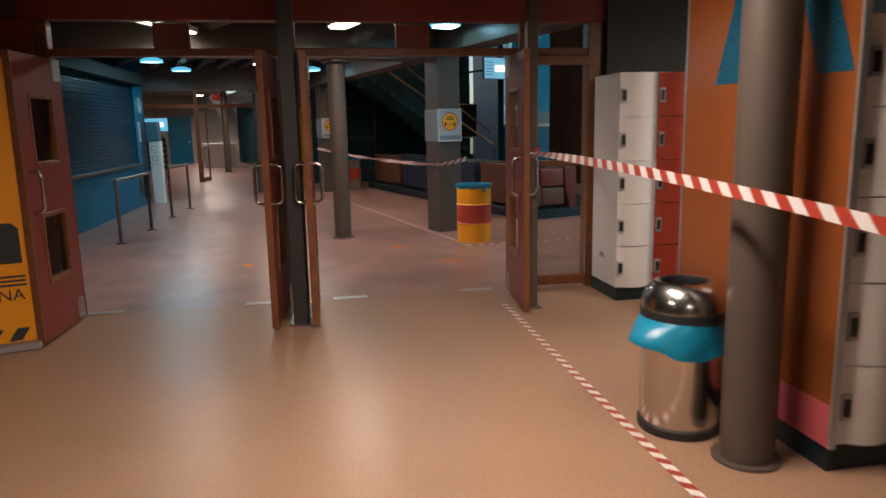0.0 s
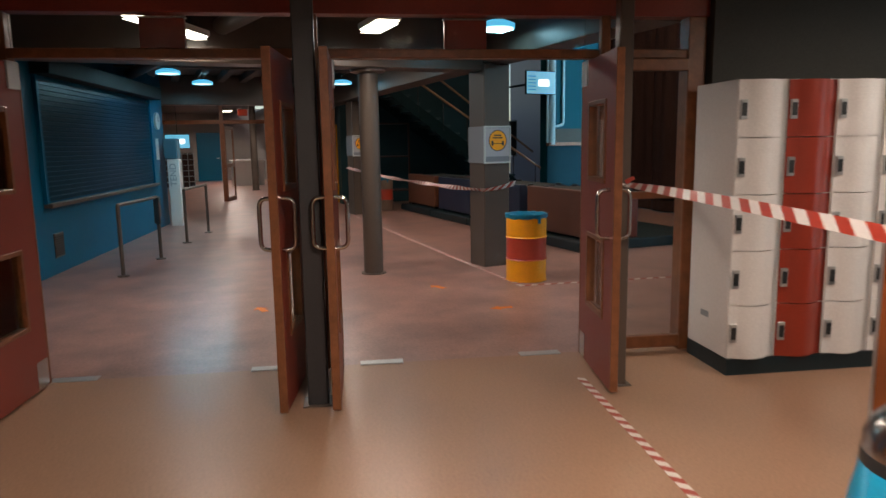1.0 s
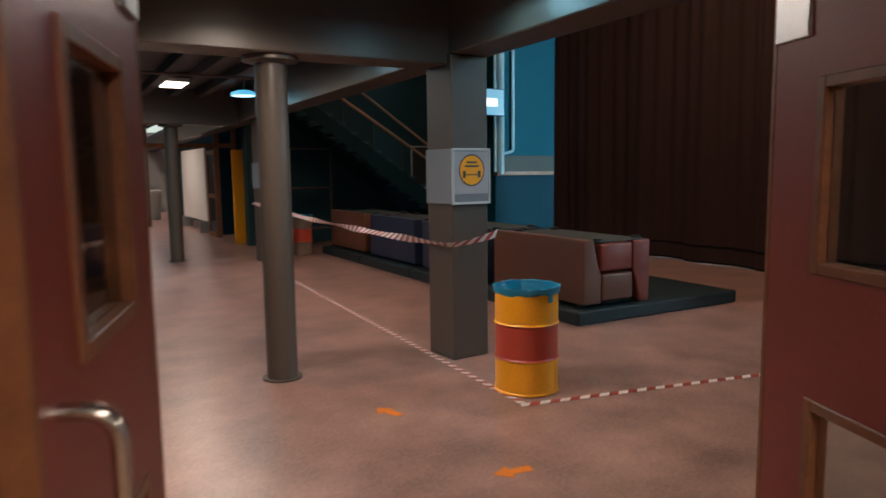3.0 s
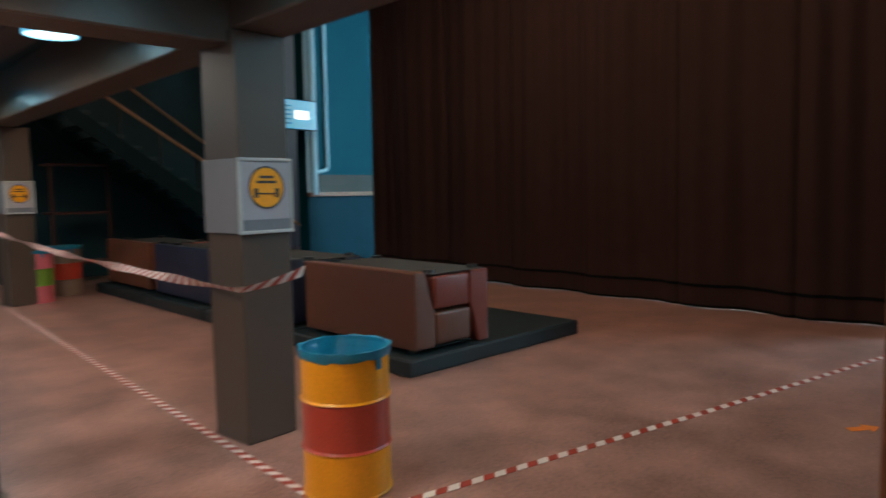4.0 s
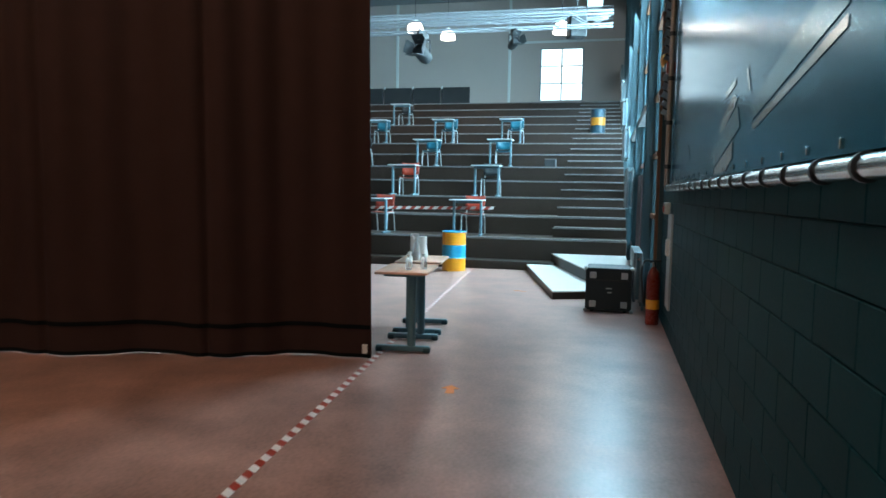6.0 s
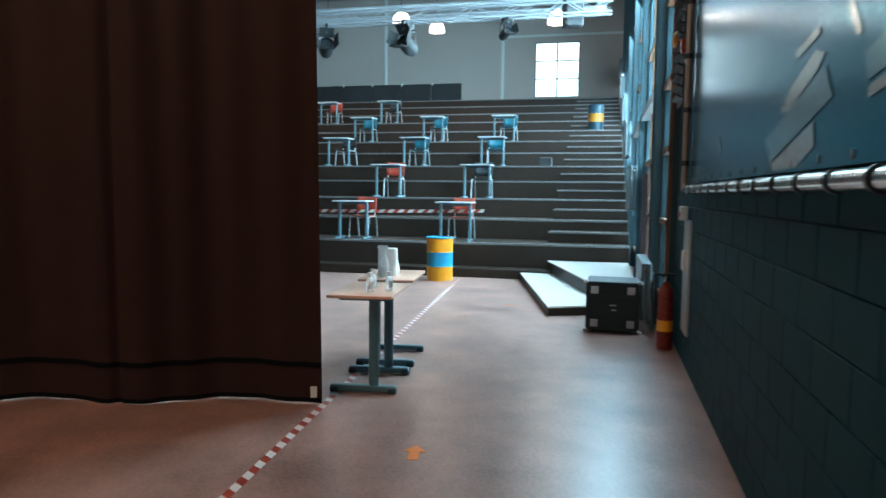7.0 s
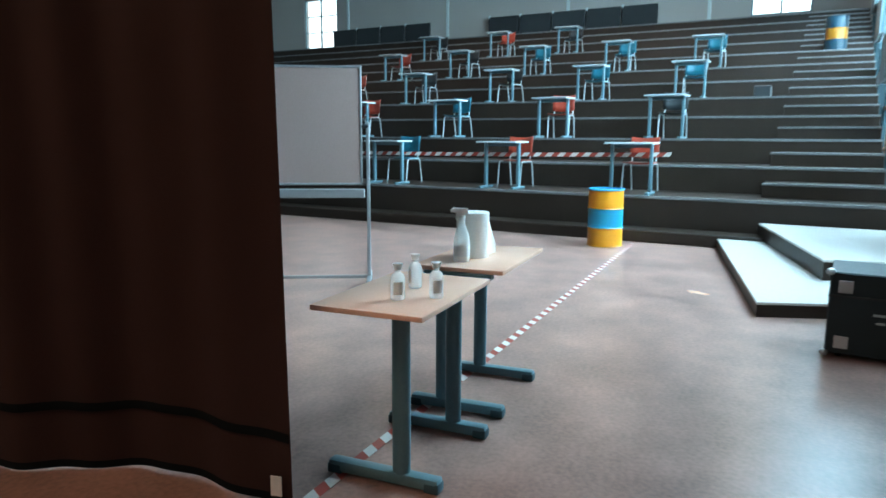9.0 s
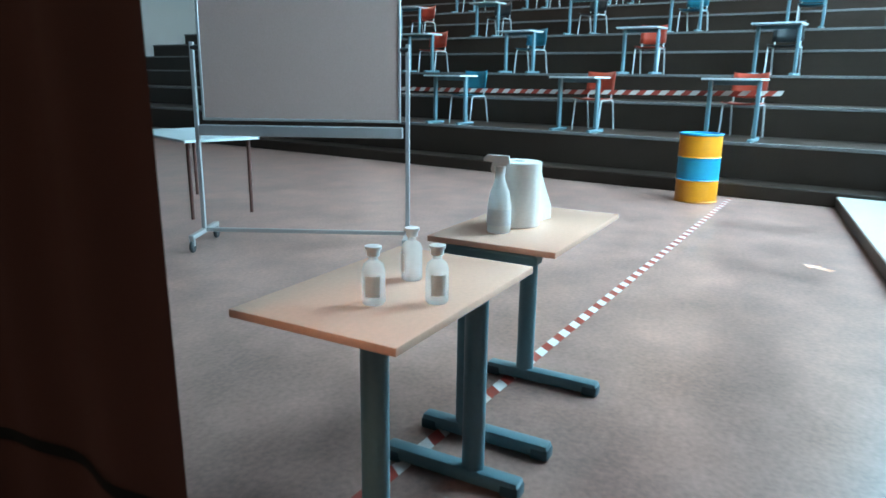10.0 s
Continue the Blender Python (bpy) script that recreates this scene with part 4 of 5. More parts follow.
# ---- whiteboard on wheels ----
wb = thing("whiteboard", pose(13.25, 8.0, 0, 0, 0, -71.6), "mobile whiteboard in an aluminium frame on castors", "whiteboard")
part("face", box(-0.72, 0.72, -0.012, 0.012, 0.98, 1.98), BOARD, wb)
fr = bmesh.new()
for a in ((-0.74, 0.74, 1.98, 2.0), (-0.74, 0.74, 0.96, 0.98), (-0.74, -0.72, 0.98, 1.98), (0.72, 0.74, 0.98, 1.98)):
    box(a[0], a[1], -0.016, 0.016, a[2], a[3], 0.003, bm=fr)
part("frame", fr, ALU, wb)
part("tray", box(-0.76, 0.76, -0.06, -0.018, 0.85, 0.93, 0.006), ALU, wb)
for s in (-1, 1):
    part("upright", box(s * 0.79 - 0.016, s * 0.79 + 0.016, -0.015, 0.015, 0.1, 1.52, 0.004), ALU, wb)
    part("pivot", lathe([(0, -0.03), (0.02, -0.03), (0.02, 0.03), (0, 0.03)], 16, m=Matrix.Translation((s * 0.765, 0, 1.48)) @ Matrix.Rotation(radians(90), 4, "Y")), BLACK, wb)
    part("foot", box(s * 0.79 - 0.02, s * 0.79 + 0.02, -0.27, 0.27, 0.1, 0.135, 0.006), ALU, wb)
    for y in (-0.25, 0.25):
        c = part("castor", lathe([(0, -0.013), (0.038, -0.013), (0.045, -0.006), (0.045, 0.006), (0.038, 0.013), (0, 0.013)], 24, m=Matrix.Translation((s * 0.79, y, 0.045)) @ Matrix.Rotation(radians(90), 4, "Y")), BLACK, wb)
        part("fork", box(s * 0.79 - 0.02, s * 0.79 + 0.02, y - 0.012, y + 0.012, 0.05, 0.1, 0.003), ALU, c)
part("cross_bar", box(-0.78, 0.78, -0.014, 0.014, 0.11, 0.14, 0.004), ALU, wb)

tb = thing("side_table", pose(13.66, 9.45, 0, 0, 0, 62), "grey-topped table with thin dark brown legs", "table")
part("tabletop", box(0, 1.45, -0.72, 0.0, 0.70, 0.725, 0.005), PALEGREY, tb)
for x in (0.08, 1.38):
    for y in (-0.64, -0.06):
        part("leg", lathe([(0.016, 0), (0.02, 0.7)], 12, m=Matrix.Translation((x, y, 0))), BROWNLEG, tb)

# ---- desks and chairs on the tiers ----


def school_desk():
    th = thing("school_desk", A(0, 0), "small school desk with grey top and blue-grey steel legs", "desk", "exam desks")
    part("desktop", box(-0.25, 0.25, -0.34, 0.34, 0.715, 0.74, 0.005), PALEGREY, th)
    part("cross_rail", box(0.02, 0.06, -0.27, 0.27, 0.66, 0.714), STEELBLUE, th)
    for y in (-0.28, 0.28):
        part("leg", box(-0.035, 0.035, y - 0.022, y + 0.022, 0.04, 0.715, 0.006), STEELBLUE, th)
        part("foot", box(-0.24, 0.22, y - 0.03, y + 0.03, 0.0, 0.04, 0.008), STEELBLUE, th)
    return th


def school_chair(cover, word):
    th = thing("school_chair", A(0, 0), "%s plastic shell chair on thin steel legs" % word, "chair", "exam chairs")
    bm = bmesh.new()
    prev = None
    for i in range(9):
        t = i / 8
        row = []
        for k in range(7):
            s = (k / 6 - 0.5)
            if t < 0.55:
                x, z = -0.2 + 0.4 * t / 0.55, 0.44 - 0.02 * math.sin(math.pi * t / 0.55)
            else:
                q = (t - 0.55) / 0.45
                x, z = 0.2 + 0.06 * q, 0.44 + 0.36 * q
            row.append(bm.verts.new((x - 0.05 * (2 * s) ** 2 * (t > 0.5), s * 0.42, z + 0.02 * (2 * s) ** 2)))
        if prev:
            for k in range(6):
                if not 4 < i < 6:
                    bm.faces.new((prev[k], row[k], row[k + 1], prev[k + 1]))
        prev = row
    sh = part("shell", bm, cover, th)
    md = sh.modifiers.new("thickness", "SOLIDIFY")
    md.thickness = 0.012
    for s in (-0.2, 0.2):
        part("leg", tube(arc([(-0.22, s, 0.005), (-0.16, s, 0.42), (0.2, s, 0.42), (0.28, s, 0.005)], 0.05, 3), 0.011, 8), ALU, th)
        part("back_bar", tube([(0.17, s * 0.9, 0.42), (0.25, s * 0.9, 0.76)], 0.01, 8), ALU, th)
    return th


desk0 = school_desk()
chairs = {"red": school_chair(RED, "red"), "teal": school_chair(mat("dark_teal_shell", (0.008, 0.1, 0.14), 0.35), "teal"), "dark": school_chair(BLACK, "black")}
used = set()
PLAN = (((9.37, "red"), (11.4, "red"), (13.55, "teal"), (15.7, "red")),
        ((9.4, "dark"), (11.45, "red"), (13.7, "teal"), (15.95, "red"), (18.1, "teal")),
        ((9.45, "teal"), (11.5, "teal"), (13.6, "dark"), (15.9, "dark"), (18.1, "red")),
        ((9.5, "teal"), (11.6, "teal"), (13.75, "teal"), (15.95, "dark"), (18.1, "red")),
        ((13.7, "dark"), (15.85, "red"), (18.2, "dark")))
for r, row in enumerate(PLAN):
    u, z = LIP_U + 2 * r * DEEP + 0.26, LIP_Z + 2 * r * RISE
    for v, c in row:
        m = A(u, v, z, random.uniform(-2, 2))
        if "desk" in used:
            copy_thing(desk0, m)
        else:
            desk0.matrix_world = m
            used.add("desk")
        m = A(u + 0.36, v + random.uniform(-0.12, -0.02), z, random.uniform(-10, 6))
        if c in used:
            copy_thing(chairs[c], m)
        else:
            chairs[c].matrix_world = m
            used.add(c)

# lips of the tiers with their highlights painted pale, side steps
for k in range(TIERS):
    u, z = LIP_U + k * DEEP, LIP_Z + k * RISE
    structure("tier_trim_%d" % (k + 1), box(u - 0.012, u + 0.07, 6.2, 28.5, z - 0.035, z + 0.004, 0.003), LIP, A(0, 0), "tier edge with its highlight painted pale", "trim")
    if k < TIERS - 1:
        st = structure("side_step_%d" % (k + 1), box(u + 0.6, u + DEEP - 0.013, 6.2, 7.66, z, z + RISE / 2, 0.006), TIER, A(0, 0), "step beside the seating tiers", "step")
        structure("step_trim_%d" % (k + 1), box(u + 0.588, u + 0.65, 6.2, 7.665, z + RISE / 2 - 0.03, z + RISE / 2 + 0.004, 0.003), LIP, A(0, 0), "pale step nosing", "trim")
for name, pts, z0, z1 in (("low_platform", [(15.6, 8.1), (11.88, 7.3), (12.35, 6.22), (15.6, 6.22)], 0, 0.12), ("platform", [(15.8, 7.62), (13.1, 6.86), (13.3, 6.22), (15.8, 6.22)], 0.12, 0.31)):
    th = thing(name, A(0, 0), "pale-topped wooden platform before the steps", "platform", "platforms")
    part("body", slab(pts, z0, z1 - 0.02), TIER, th, smooth=False)
    part("top", slab(pts, z1 - 0.019, z1), STEPTOP, th, "smooth pale top board", smooth=False)

bb = thing("black_box", A(LIP_U + 4 * DEEP + 0.3, 8.1, LIP_Z + 4 * RISE), "small black box on the tier", "box")
part("body", box(-0.13, 0.13, -0.15, 0.15, 0, 0.22, 0.015), BLACK, bb)

# ---- flight case, radiators, extinguisher ----
fc = thing("flight_case", A(10.99, 6.27, 0, -2), "black flight case with steel ball corners", "case")
part("body", box(0, 0.52, 0, 0.56, 0.03, 0.56, 0.008), MATBLACK, fc)
part("lid_edge", box(-0.004, 0.524, -0.004, 0.564, 0.4, 0.415), BLACK, fc)
for y in (0.09, 0.47):
    for z in (0.11, 0.47):
        part("latch", box(-0.009, 0.0, y - 0.04, y + 0.04, z - 0.04, z + 0.04, 0.003), ALU, fc, "steel recessed latch")
for y in (0.0, 0.56):
    for z in (0.03, 0.56):
        part("corner", lathe([(0, -0.025), (0.022, -0.015), (0.028, 0), (0.022, 0.015), (0, 0.025)], 12, m=Matrix.Translation((0.01, y, z))), ALU, fc)
for k in range(2):
    part("text_bar", box(-0.003, 0, 0.24, 0.31 - 0.02 * k, 0.3 - 0.05 * k, 0.315 - 0.05 * k), PALEGREY, fc)
for x in (0.08, 0.44):
    for y in (0.08, 0.48):
        part("castor", lathe([(0, -0.012), (0.03, -0.012), (0.03, 0.012), (0, 0.012)], 14, m=Matrix.Translation((x, y, 0.03)) @ Matrix.Rotation(radians(90), 4, "Y")), BLACK, fc)


# enamel darkened for the shaded room side, as daylight comes from behind
RADSHADED = mat("shaded_radiator_enamel", (0.14, 0.17, 0.18), 0.45, var=0.1, scale=5)


def radiator(m, long, high):
    th = thing("radiator", m, "enamelled panel radiator under the window, backlit shade in its grey", "radiator", "radiators")
    part("panel", box(0, long, 0.0, 0.035, 0, high, 0.008), RADSHADED, th)
    part("panel", box(0, long, 0.075, 0.11, 0, high, 0.008), RADSHADED, th)
    part("grille", box(0.01, long - 0.01, 0.036, 0.074, 0.03, high - 0.004), STEELBLUE, th)
    part("valve", lathe([(0, -0.06), (0.018, -0.06), (0.024, 0), (0, 0.0)], 12, m=Matrix.Translation((-0.002, 0.055, high - 0.08)) @ Matrix.Rotation(radians(90), 4, "Y")), CHROME, th)
    for x in (0.1, long - 0.1):
        part("bracket", box(x - 0.015, x + 0.015, -0.03, 0.0, -0.12, high - 0.1), STEELBLUE, th)


radiator(A(11.1, 6.145, 0.14), 1.25, 0.62)
for k in range(5):
    radiator(A(14.9 + 3.3 * k, 6.16, 1.24 + 1.04 * k), 1.5, 0.72)

ex = thing("fire_extinguisher", A(10.4, 6.06) @ Matrix.Diagonal((1, 1, 1.2, 1)), "red fire extinguisher standing by the wall", "extinguisher")
part("cylinder", lathe([(0, 0.0), (0.07, 0.0), (0.076, 0.015), (0.076, 0.43), (0.06, 0.5), (0.03, 0.53), (0.025, 0.55), (0, 0.55)], 28), EXTRED, ex)
part("label", lathe([(0.0768, 0.15), (0.0768, 0.24)], 28), YELLOW, ex, "yellow instruction label")
part("valve", lathe([(0, 0.545), (0.022, 0.545), (0.022, 0.6), (0, 0.6)], 16), CHROME, ex)
part("lever", box(-0.015, 0.015, -0.08, 0.04, 0.6, 0.618, 0.004), BLACK, ex)
part("hose", tube(arc([(0, 0.02, 0.59), (0, 0.1, 0.64), (0, 0.14, 0.5), (0, 0.1, 0.2)], 0.08), 0.012, 8), BLACK, ex)

eb = thing("electric_panel", A(9.62, 5.94, 0.3), "slim steel service panel with a red box on the brick wall", "panel")
part("plate", box(-0.1, 0.28, 0, 0.03, 0, 0.98, 0.004), ALU, eb)
part("switch_box", box(0.02, 0.2, 0.03, 0.09, 0.98, 1.1, 0.008), PALEGREY, eb)
part("red_button", box(0.06, 0.16, 0.09, 0.1, 1.0, 1.06, 0.004), RED, eb)
part("socket", box(0.04, 0.14, 0.03, 0.06, 0.55, 0.72, 0.005), WHITEPAINT, eb)

po = thing("wall_banner", A(0, 5.95), "large glossy dark blue printed banner on the brick wall", "banner")
part("sheet", box(2.7, 9.24, 0.05, 0.06, 1.585, 3.3), POSTER, po)
part("batten", tube(arc([(9.2, 0.1, 1.54), (9.3, 0.1, 1.54), (9.3, 0.1, 3.4)], 0.05), 0.026, 12), mat("weathered_tube", (0.28, 0.23, 0.2), 0.4, metal=0.5), po, "grey-brown upright tube")
for k in range(4):
    part("tie", lathe([(0.027, -0.02), (0.034, -0.02), (0.034, 0.02), (0.027, 0.02)], 14, m=Matrix.Translation((9.3, 0.1, 1.75 + 0.42 * k))), BLACK, po)
part("rail", tube([(2.7, 0.1, 1.54), (9.2, 0.1, 1.54)], 0.03, 16), CHROME, po, "polished steel tube")
for k in range(20):
    x = 9.1 - 0.32 * k
    part("clamp", lathe([(0.031, -0.008), (0.037, -0.008), (0.037, 0.008), (0.031, 0.008)], 16, m=Matrix.Translation((x, 0.1, 1.54)) @ Matrix.Rotation(radians(90), 4, "Y")), BLACK, po)
    part("eyelet", box(x - 0.006, x + 0.006, 0.061, 0.066, 1.6, 1.63, 0.002), POSTERLIGHT, po)

for pts, c in (([(6.68, 1.73), (6.57, 1.63), (5.78, 1.8), (5.87, 1.91)], POSTERMID), ([(6.66, 1.735), (6.56, 1.635), (6.5, 1.65), (6.6, 1.748)], POSTERLIGHT),
               ([(6.53, 1.63), (5.97, 1.745), (5.95, 1.66), (6.15, 1.6), (6.5, 1.6)], POSTERLIGHT), ([(6.42, 1.83), (6.3, 1.89), (5.98, 1.98), (5.88, 1.95), (5.95, 1.91), (6.3, 1.81)], POSTERLIGHT),
               ([(5.5, 1.8), (5.53, 1.88), (4.3, 2.12), (4.3, 1.98)], POSTERMID), ([(5.48, 1.755), (5.49, 1.785), (4.3, 1.955), (4.3, 1.92)], POSTERLIGHT),
               ([(5.68, 2.05), (5.64, 2.05), (5.56, 1.94), (5.6, 1.94)], POSTERLIGHT), ([(7.95, 1.86), (7.9, 1.86), (7.78, 1.74), (7.8, 1.73)], POSTERLIGHT),
               ([(6.25, 2.02), (5.95, 2.05), (5.95, 2.02), (6.2, 1.99)], POSTERLIGHT)):
    own = slab(pts[::-1], 0, 0.001)
    bmesh.ops.transform(own, matrix=Matrix(((1, 0, 0, 0), (0, 0, 1, 0.0625), (0, 1, 0, 0), (0, 0, 0, 1))), verts=own.verts)
    bmesh.ops.recalc_face_normals(own, faces=own.faces)
    part("print_shape", own, c, po, smooth=False)
bl = thing("alarm_bell", A(10.72, 5.953, 3.02), "brass alarm bell on the brick wall", "bell")
part("dome", lathe([(0.09, 0.03), (0.088, 0.06), (0.06, 0.1), (0, 0.115)], 24, m=Matrix.Rotation(radians(-90), 4, "X")), mat("aged_brass", (0.45, 0.2, 0.05), 0.35, metal=0.8), bl)
part("back_plate", lathe([(0, 0), (0.05, 0), (0.05, 0.04), (0, 0.04)], 18, m=Matrix.Rotation(radians(-90), 4, "X")), BLACK, bl)
al = thing("alarm_lamp", A(10.05, 5.953, 2.82), "small red alarm lamp on the brick wall", "lamp")
part("box", box(-0.05, 0.05, 0, 0.09, -0.06, 0.06, 0.01), RED, al)
part("bracket", box(-0.02, 0.02, 0, 0.05, -0.14, -0.061, 0.004), PALEGREY, al)

# louvred panel on the corner of the brick wall
ls = thing("louvre_panel", A(10.56, 5.952, 2.36), "dark slatted panel at the corner of the brick wall", "panel")
part("frame", box(-0.16, 0.3, 0.0, 0.03, 0, 1.6, 0.006), BLACK, ls)
for k in range(16):
    part("slat", box(-0.15, 0.29, 0.03, 0.09, 0.0, 0.02), BLACK, ls, m=pose(0, 0, 0.04 + 0.098 * k, 25, 0, 0))

# ---- window wall ----
EDGES = (10.9, 11.83, 15.1, 18.5, 21.9, 25.3, 28.7, 29.6)
for u in EDGES[1:-1]:
    th = thing("window_column", A(u, 5.94), "dull grey-blue steel column of the window wall", "column", "window columns", "structure")
    part("web", box(-0.14, 0.14, 0.02, 0.17, 0, 9, 0.006), FRAMEBLUE, th)
    part("flange", box(-0.15, -0.1405, 0.0, 0.2, 0, 9, 0.003), FRAMEBLUE, th)
    part("flange", box(0.1405, 0.15, 0.0, 0.2, 0, 9, 0.003), FRAMEBLUE, th)
ORANGEWOOD = mat("orange_pine_frame", (0.18, 0.075, 0.035), 0.4, var=0.2, scale=10)
SILLPALE = mat("pale_sill_paint", (0.3, 0.33, 0.34), 0.4, var=0.06)
for i, (a, b) in enumerate(zip(EDGES, EDGES[1:])):
    a, b = a + (0.16 if i else 0.0), b - 0.16
    th = thing("window_%d" % (i + 1), A(0, 5.96), "tall window with grey-blue and pine frames", "window", "hall windows", "structure")
    n = 1 if b - a < 1.2 else 3
    for k in range(n + 1):
        x = min(max(a + (b - a) * k / n, a + 0.03), b - 0.03)
        part("mullion", box(x - 0.03, x + 0.03, -0.05, 0.075, 0.36, 8.29, 0.005), ORANGEWOOD if k % 2 == 0 else FRAMEBLUE, th)
    for z in (0.4, 1.21, 1.97, 2.69, 3.6, 4.6, 5.6, 6.6, 7.6):
        thick = z == 2.69 and i
        part("transom", box(a, b, -0.04, 0.16 if thick else 0.09, z - 0.03, z + (0.07 if thick else 0.03), 0.004), SILLPALE if thick else ORANGEWOOD, th)
    part("pane", box(a + 0.03, b - 0.03, 0.0, 0.006, 0.4, 8.25), GLASS, th).visible_shadow = False
lp = thing("lower_panel", A(0, 5.96), "dark maroon boarding behind the first radiator on the tiers", "panel")
part("board", box(13.5, 14.92, 0.10, 0.125, 0.45, 1.8, 0.004), mat("dark_maroon_board", (0.03, 0.012, 0.016), 0.5, var=0.15), lp)

for i, (v0, v1, z0, z1) in enumerate(BACK_WINDOWS):
    th = thing("window_%d" % (i + 8), A(29.78, 0), "bright window with dark bars in the back wall", "window", "back windows", "structure")
    for k in range(3):
        y = v0 + 0.02 + (v1 - v0 - 0.04) * k / 2
        part("bar", box(-0.03, 0.03, y - 0.03, y + 0.03, z0, z1), GREYLEG, th)
    for k in range(4):
        z = z0 + 0.02 + (z1 - z0 - 0.04) * k / 3
        part("bar", box(-0.028, 0.028, v0, v1, z - 0.018, z + 0.018), GREYLEG, th)
    part("pane", box(-0.004, 0.004, v0 + 0.02, v1 - 0.02, z0 + 0.02, z1 - 0.02), GLASS, th).visible_shadow = False

# battens and acoustic panels on the back wall
for v in (10.5, 15.1, 19.8, 24.4):
    structure("trim_upright", box(29.66, 29.7, v - 0.05, v + 0.05, 4.95, 9), PALEGREY, A(0, 0), "pale cover strip on the back wall", "trim")
structure("trim_level", box(29.665, 29.698, 6.0, 10.45, 7.3, 7.38), PALEGREY, A(0, 0), "pale cover strip on the back wall", "trim")
for v0, v1 in ((12.0, 18.0), (20.4, 25.0)):
    n = 5 if v1 - v0 > 5.5 else 4
    for k in range(n):
        a, b = v0 + (v1 - v0) * k / n, v0 + (v1 - v0) * (k + 1) / n
        th = thing("acoustic_panel", A(29.45, 0, 4.96), "black padded panel leaning on the back wall", "panel", "black panels")
        part("board", box(-0.04, 0.04, a + 0.02, b - 0.02, 0.0, 0.68, 0.02), ACOUSTIC, th)
        part("clip", box(-0.045, 0.0, b - 0.08, b - 0.02, 0.62, 0.72), PALEGREY, th)

# ---- trusses and stage lamps under the hall ceiling ----


def truss(m, long):
    th = thing("lighting_truss", m, "aluminium lattice truss under the hall ceiling", "truss", "trusses")
    for y, z in ((-0.14, 0), (0.14, 0), (-0.14, 0.3), (0.14, 0.3)):
        part("chord", tube([(0, y, z), (long, y, z)], 0.025, 8), GREYTEXT, th)
    n = int(long / 0.5)
    bm = bmesh.new()
    for k in range(n):
        x = long * k / n
        for y in (-0.14, 0.14):
            tube([(x, y, 0.0 if k % 2 else 0.3), (x + long / n, y, 0.3 if k % 2 else 0.0)], 0.01, 5, bm=bm)
        tube([(x, -0.14, 0), (x + long / n, 0.14, 0)], 0.01, 5, bm=bm)
    part("lattice", bm, GREYTEXT, th)
    for x in (0.6, long / 2, long - 0.6):
        part("hanger", tube([(x, 0, 0.3), (x, 0, 9 - m.translation.z)], 0.012, 6), BLACK, th)


truss(A(19.0, 6.6, 5.38, 90), 20)
truss(A(23.5, 6.6, 6.65, 90), 20)
truss(A(27.5, 6.6, 7.7, 90), 20)


def stage_lamp(m):
    th = thing("stage_lamp", m, "black stage spotlight with barn doors", "spotlight", "stage lamps")
    part("body", lathe([(0, -0.2), (0.11, -0.19), (0.14, -0.1), (0.14, 0.15), (0.13, 0.15), (0.12, 0.1), (0, 0.1)], 20, m=Matrix.Rotation(radians(-65), 4, "Y")), BLACK, th)
    part("yoke", tube(arc([(0, -0.17, 0), (0, -0.17, 0.26), (0, 0.17, 0.26), (0, 0.17, 0)], 0.04), 0.014, 6), BLACK, th)
    part("clamp", box(-0.17, 0.17, -0.025, 0.025, 0.25, 0.43), BLACK, th)
    for a in (0, 90, 180, 270):
        part("barn_door", box(-0.005, 0.005, -0.14, 0.14, 0.0, 0.2), BLACK, th, m=Matrix.Rotation(radians(-65), 4, "Y") @ Matrix.Rotation(radians(a), 4, "Z") @ Matrix.Translation((0.14, 0, 0.15)) @ Matrix.Rotation(radians(25), 4, "Y"))


for v, k, turn in ((11.15, 1.25, -20), (13.15, 1.2, 25), (16.4, 1.2, -10), (8.9, 0.8, 40)):
    stage_lamp(A(19.0, v, 5.37 - 0.41 * k, turn) @ Matrix.Scale(k, 4))
hs = thing("hall_speaker", A(19.4, 7.45, 5.2, 20), "black loudspeaker hung from the ceiling", "loudspeaker")
part("cabinet", box(-0.18, 0.18, -0.2, 0.2, 0, 0.62, 0.02), BLACK, hs)
part("hanger", tube([(0, 0, 0.62), (0, 0, 3.8)], 0.012, 6), BLACK, hs)
es = thing("exit_sign", A(22.0, 7.1, 6.62, 0), "green lit exit sign hung from the ceiling", "sign")
part("box", box(-0.03, 0.03, -0.2, 0.2, 0, 0.2, 0.005), glow("exit_green", (0.1, 0.7, 0.5), 1.2), es)
part("hanger", tube([(0, 0, 0.2), (0, 0, 2.38)], 0.008, 6), BLACK, es)

# ---- foyer: blue wall ----
HOUSING = mat("dark_shutter_housing", (0.012, 0.015, 0.016), 0.6, var=0.1, spec=0.08)
sh = thing("serving_hatch", A(-4.0, 9.8), "closed dark blue roller shutter with a steel sill", "shutter")
for k in range(24):
    z = 0.9 + 1.45 * k / 24
    part("slat", box(-0.0, 0.02, 0.05, 4.7, z + 0.002, z + 1.45 / 24 - 0.002, 0.006), BLUEDARK, sh)
part("sill", box(0.0, 0.1, -0.02, 4.82, 0.83, 0.88, 0.006), GREYBROWN, sh)
part("frame", box(0.0, 0.05, 4.7, 4.82, 0.88, 2.4, 0.004), BLUEWALL, sh)
part("frame", box(0.0, 0.05, -0.02, 0.05, 0.88, 2.4, 0.004), BLUEWALL, sh)
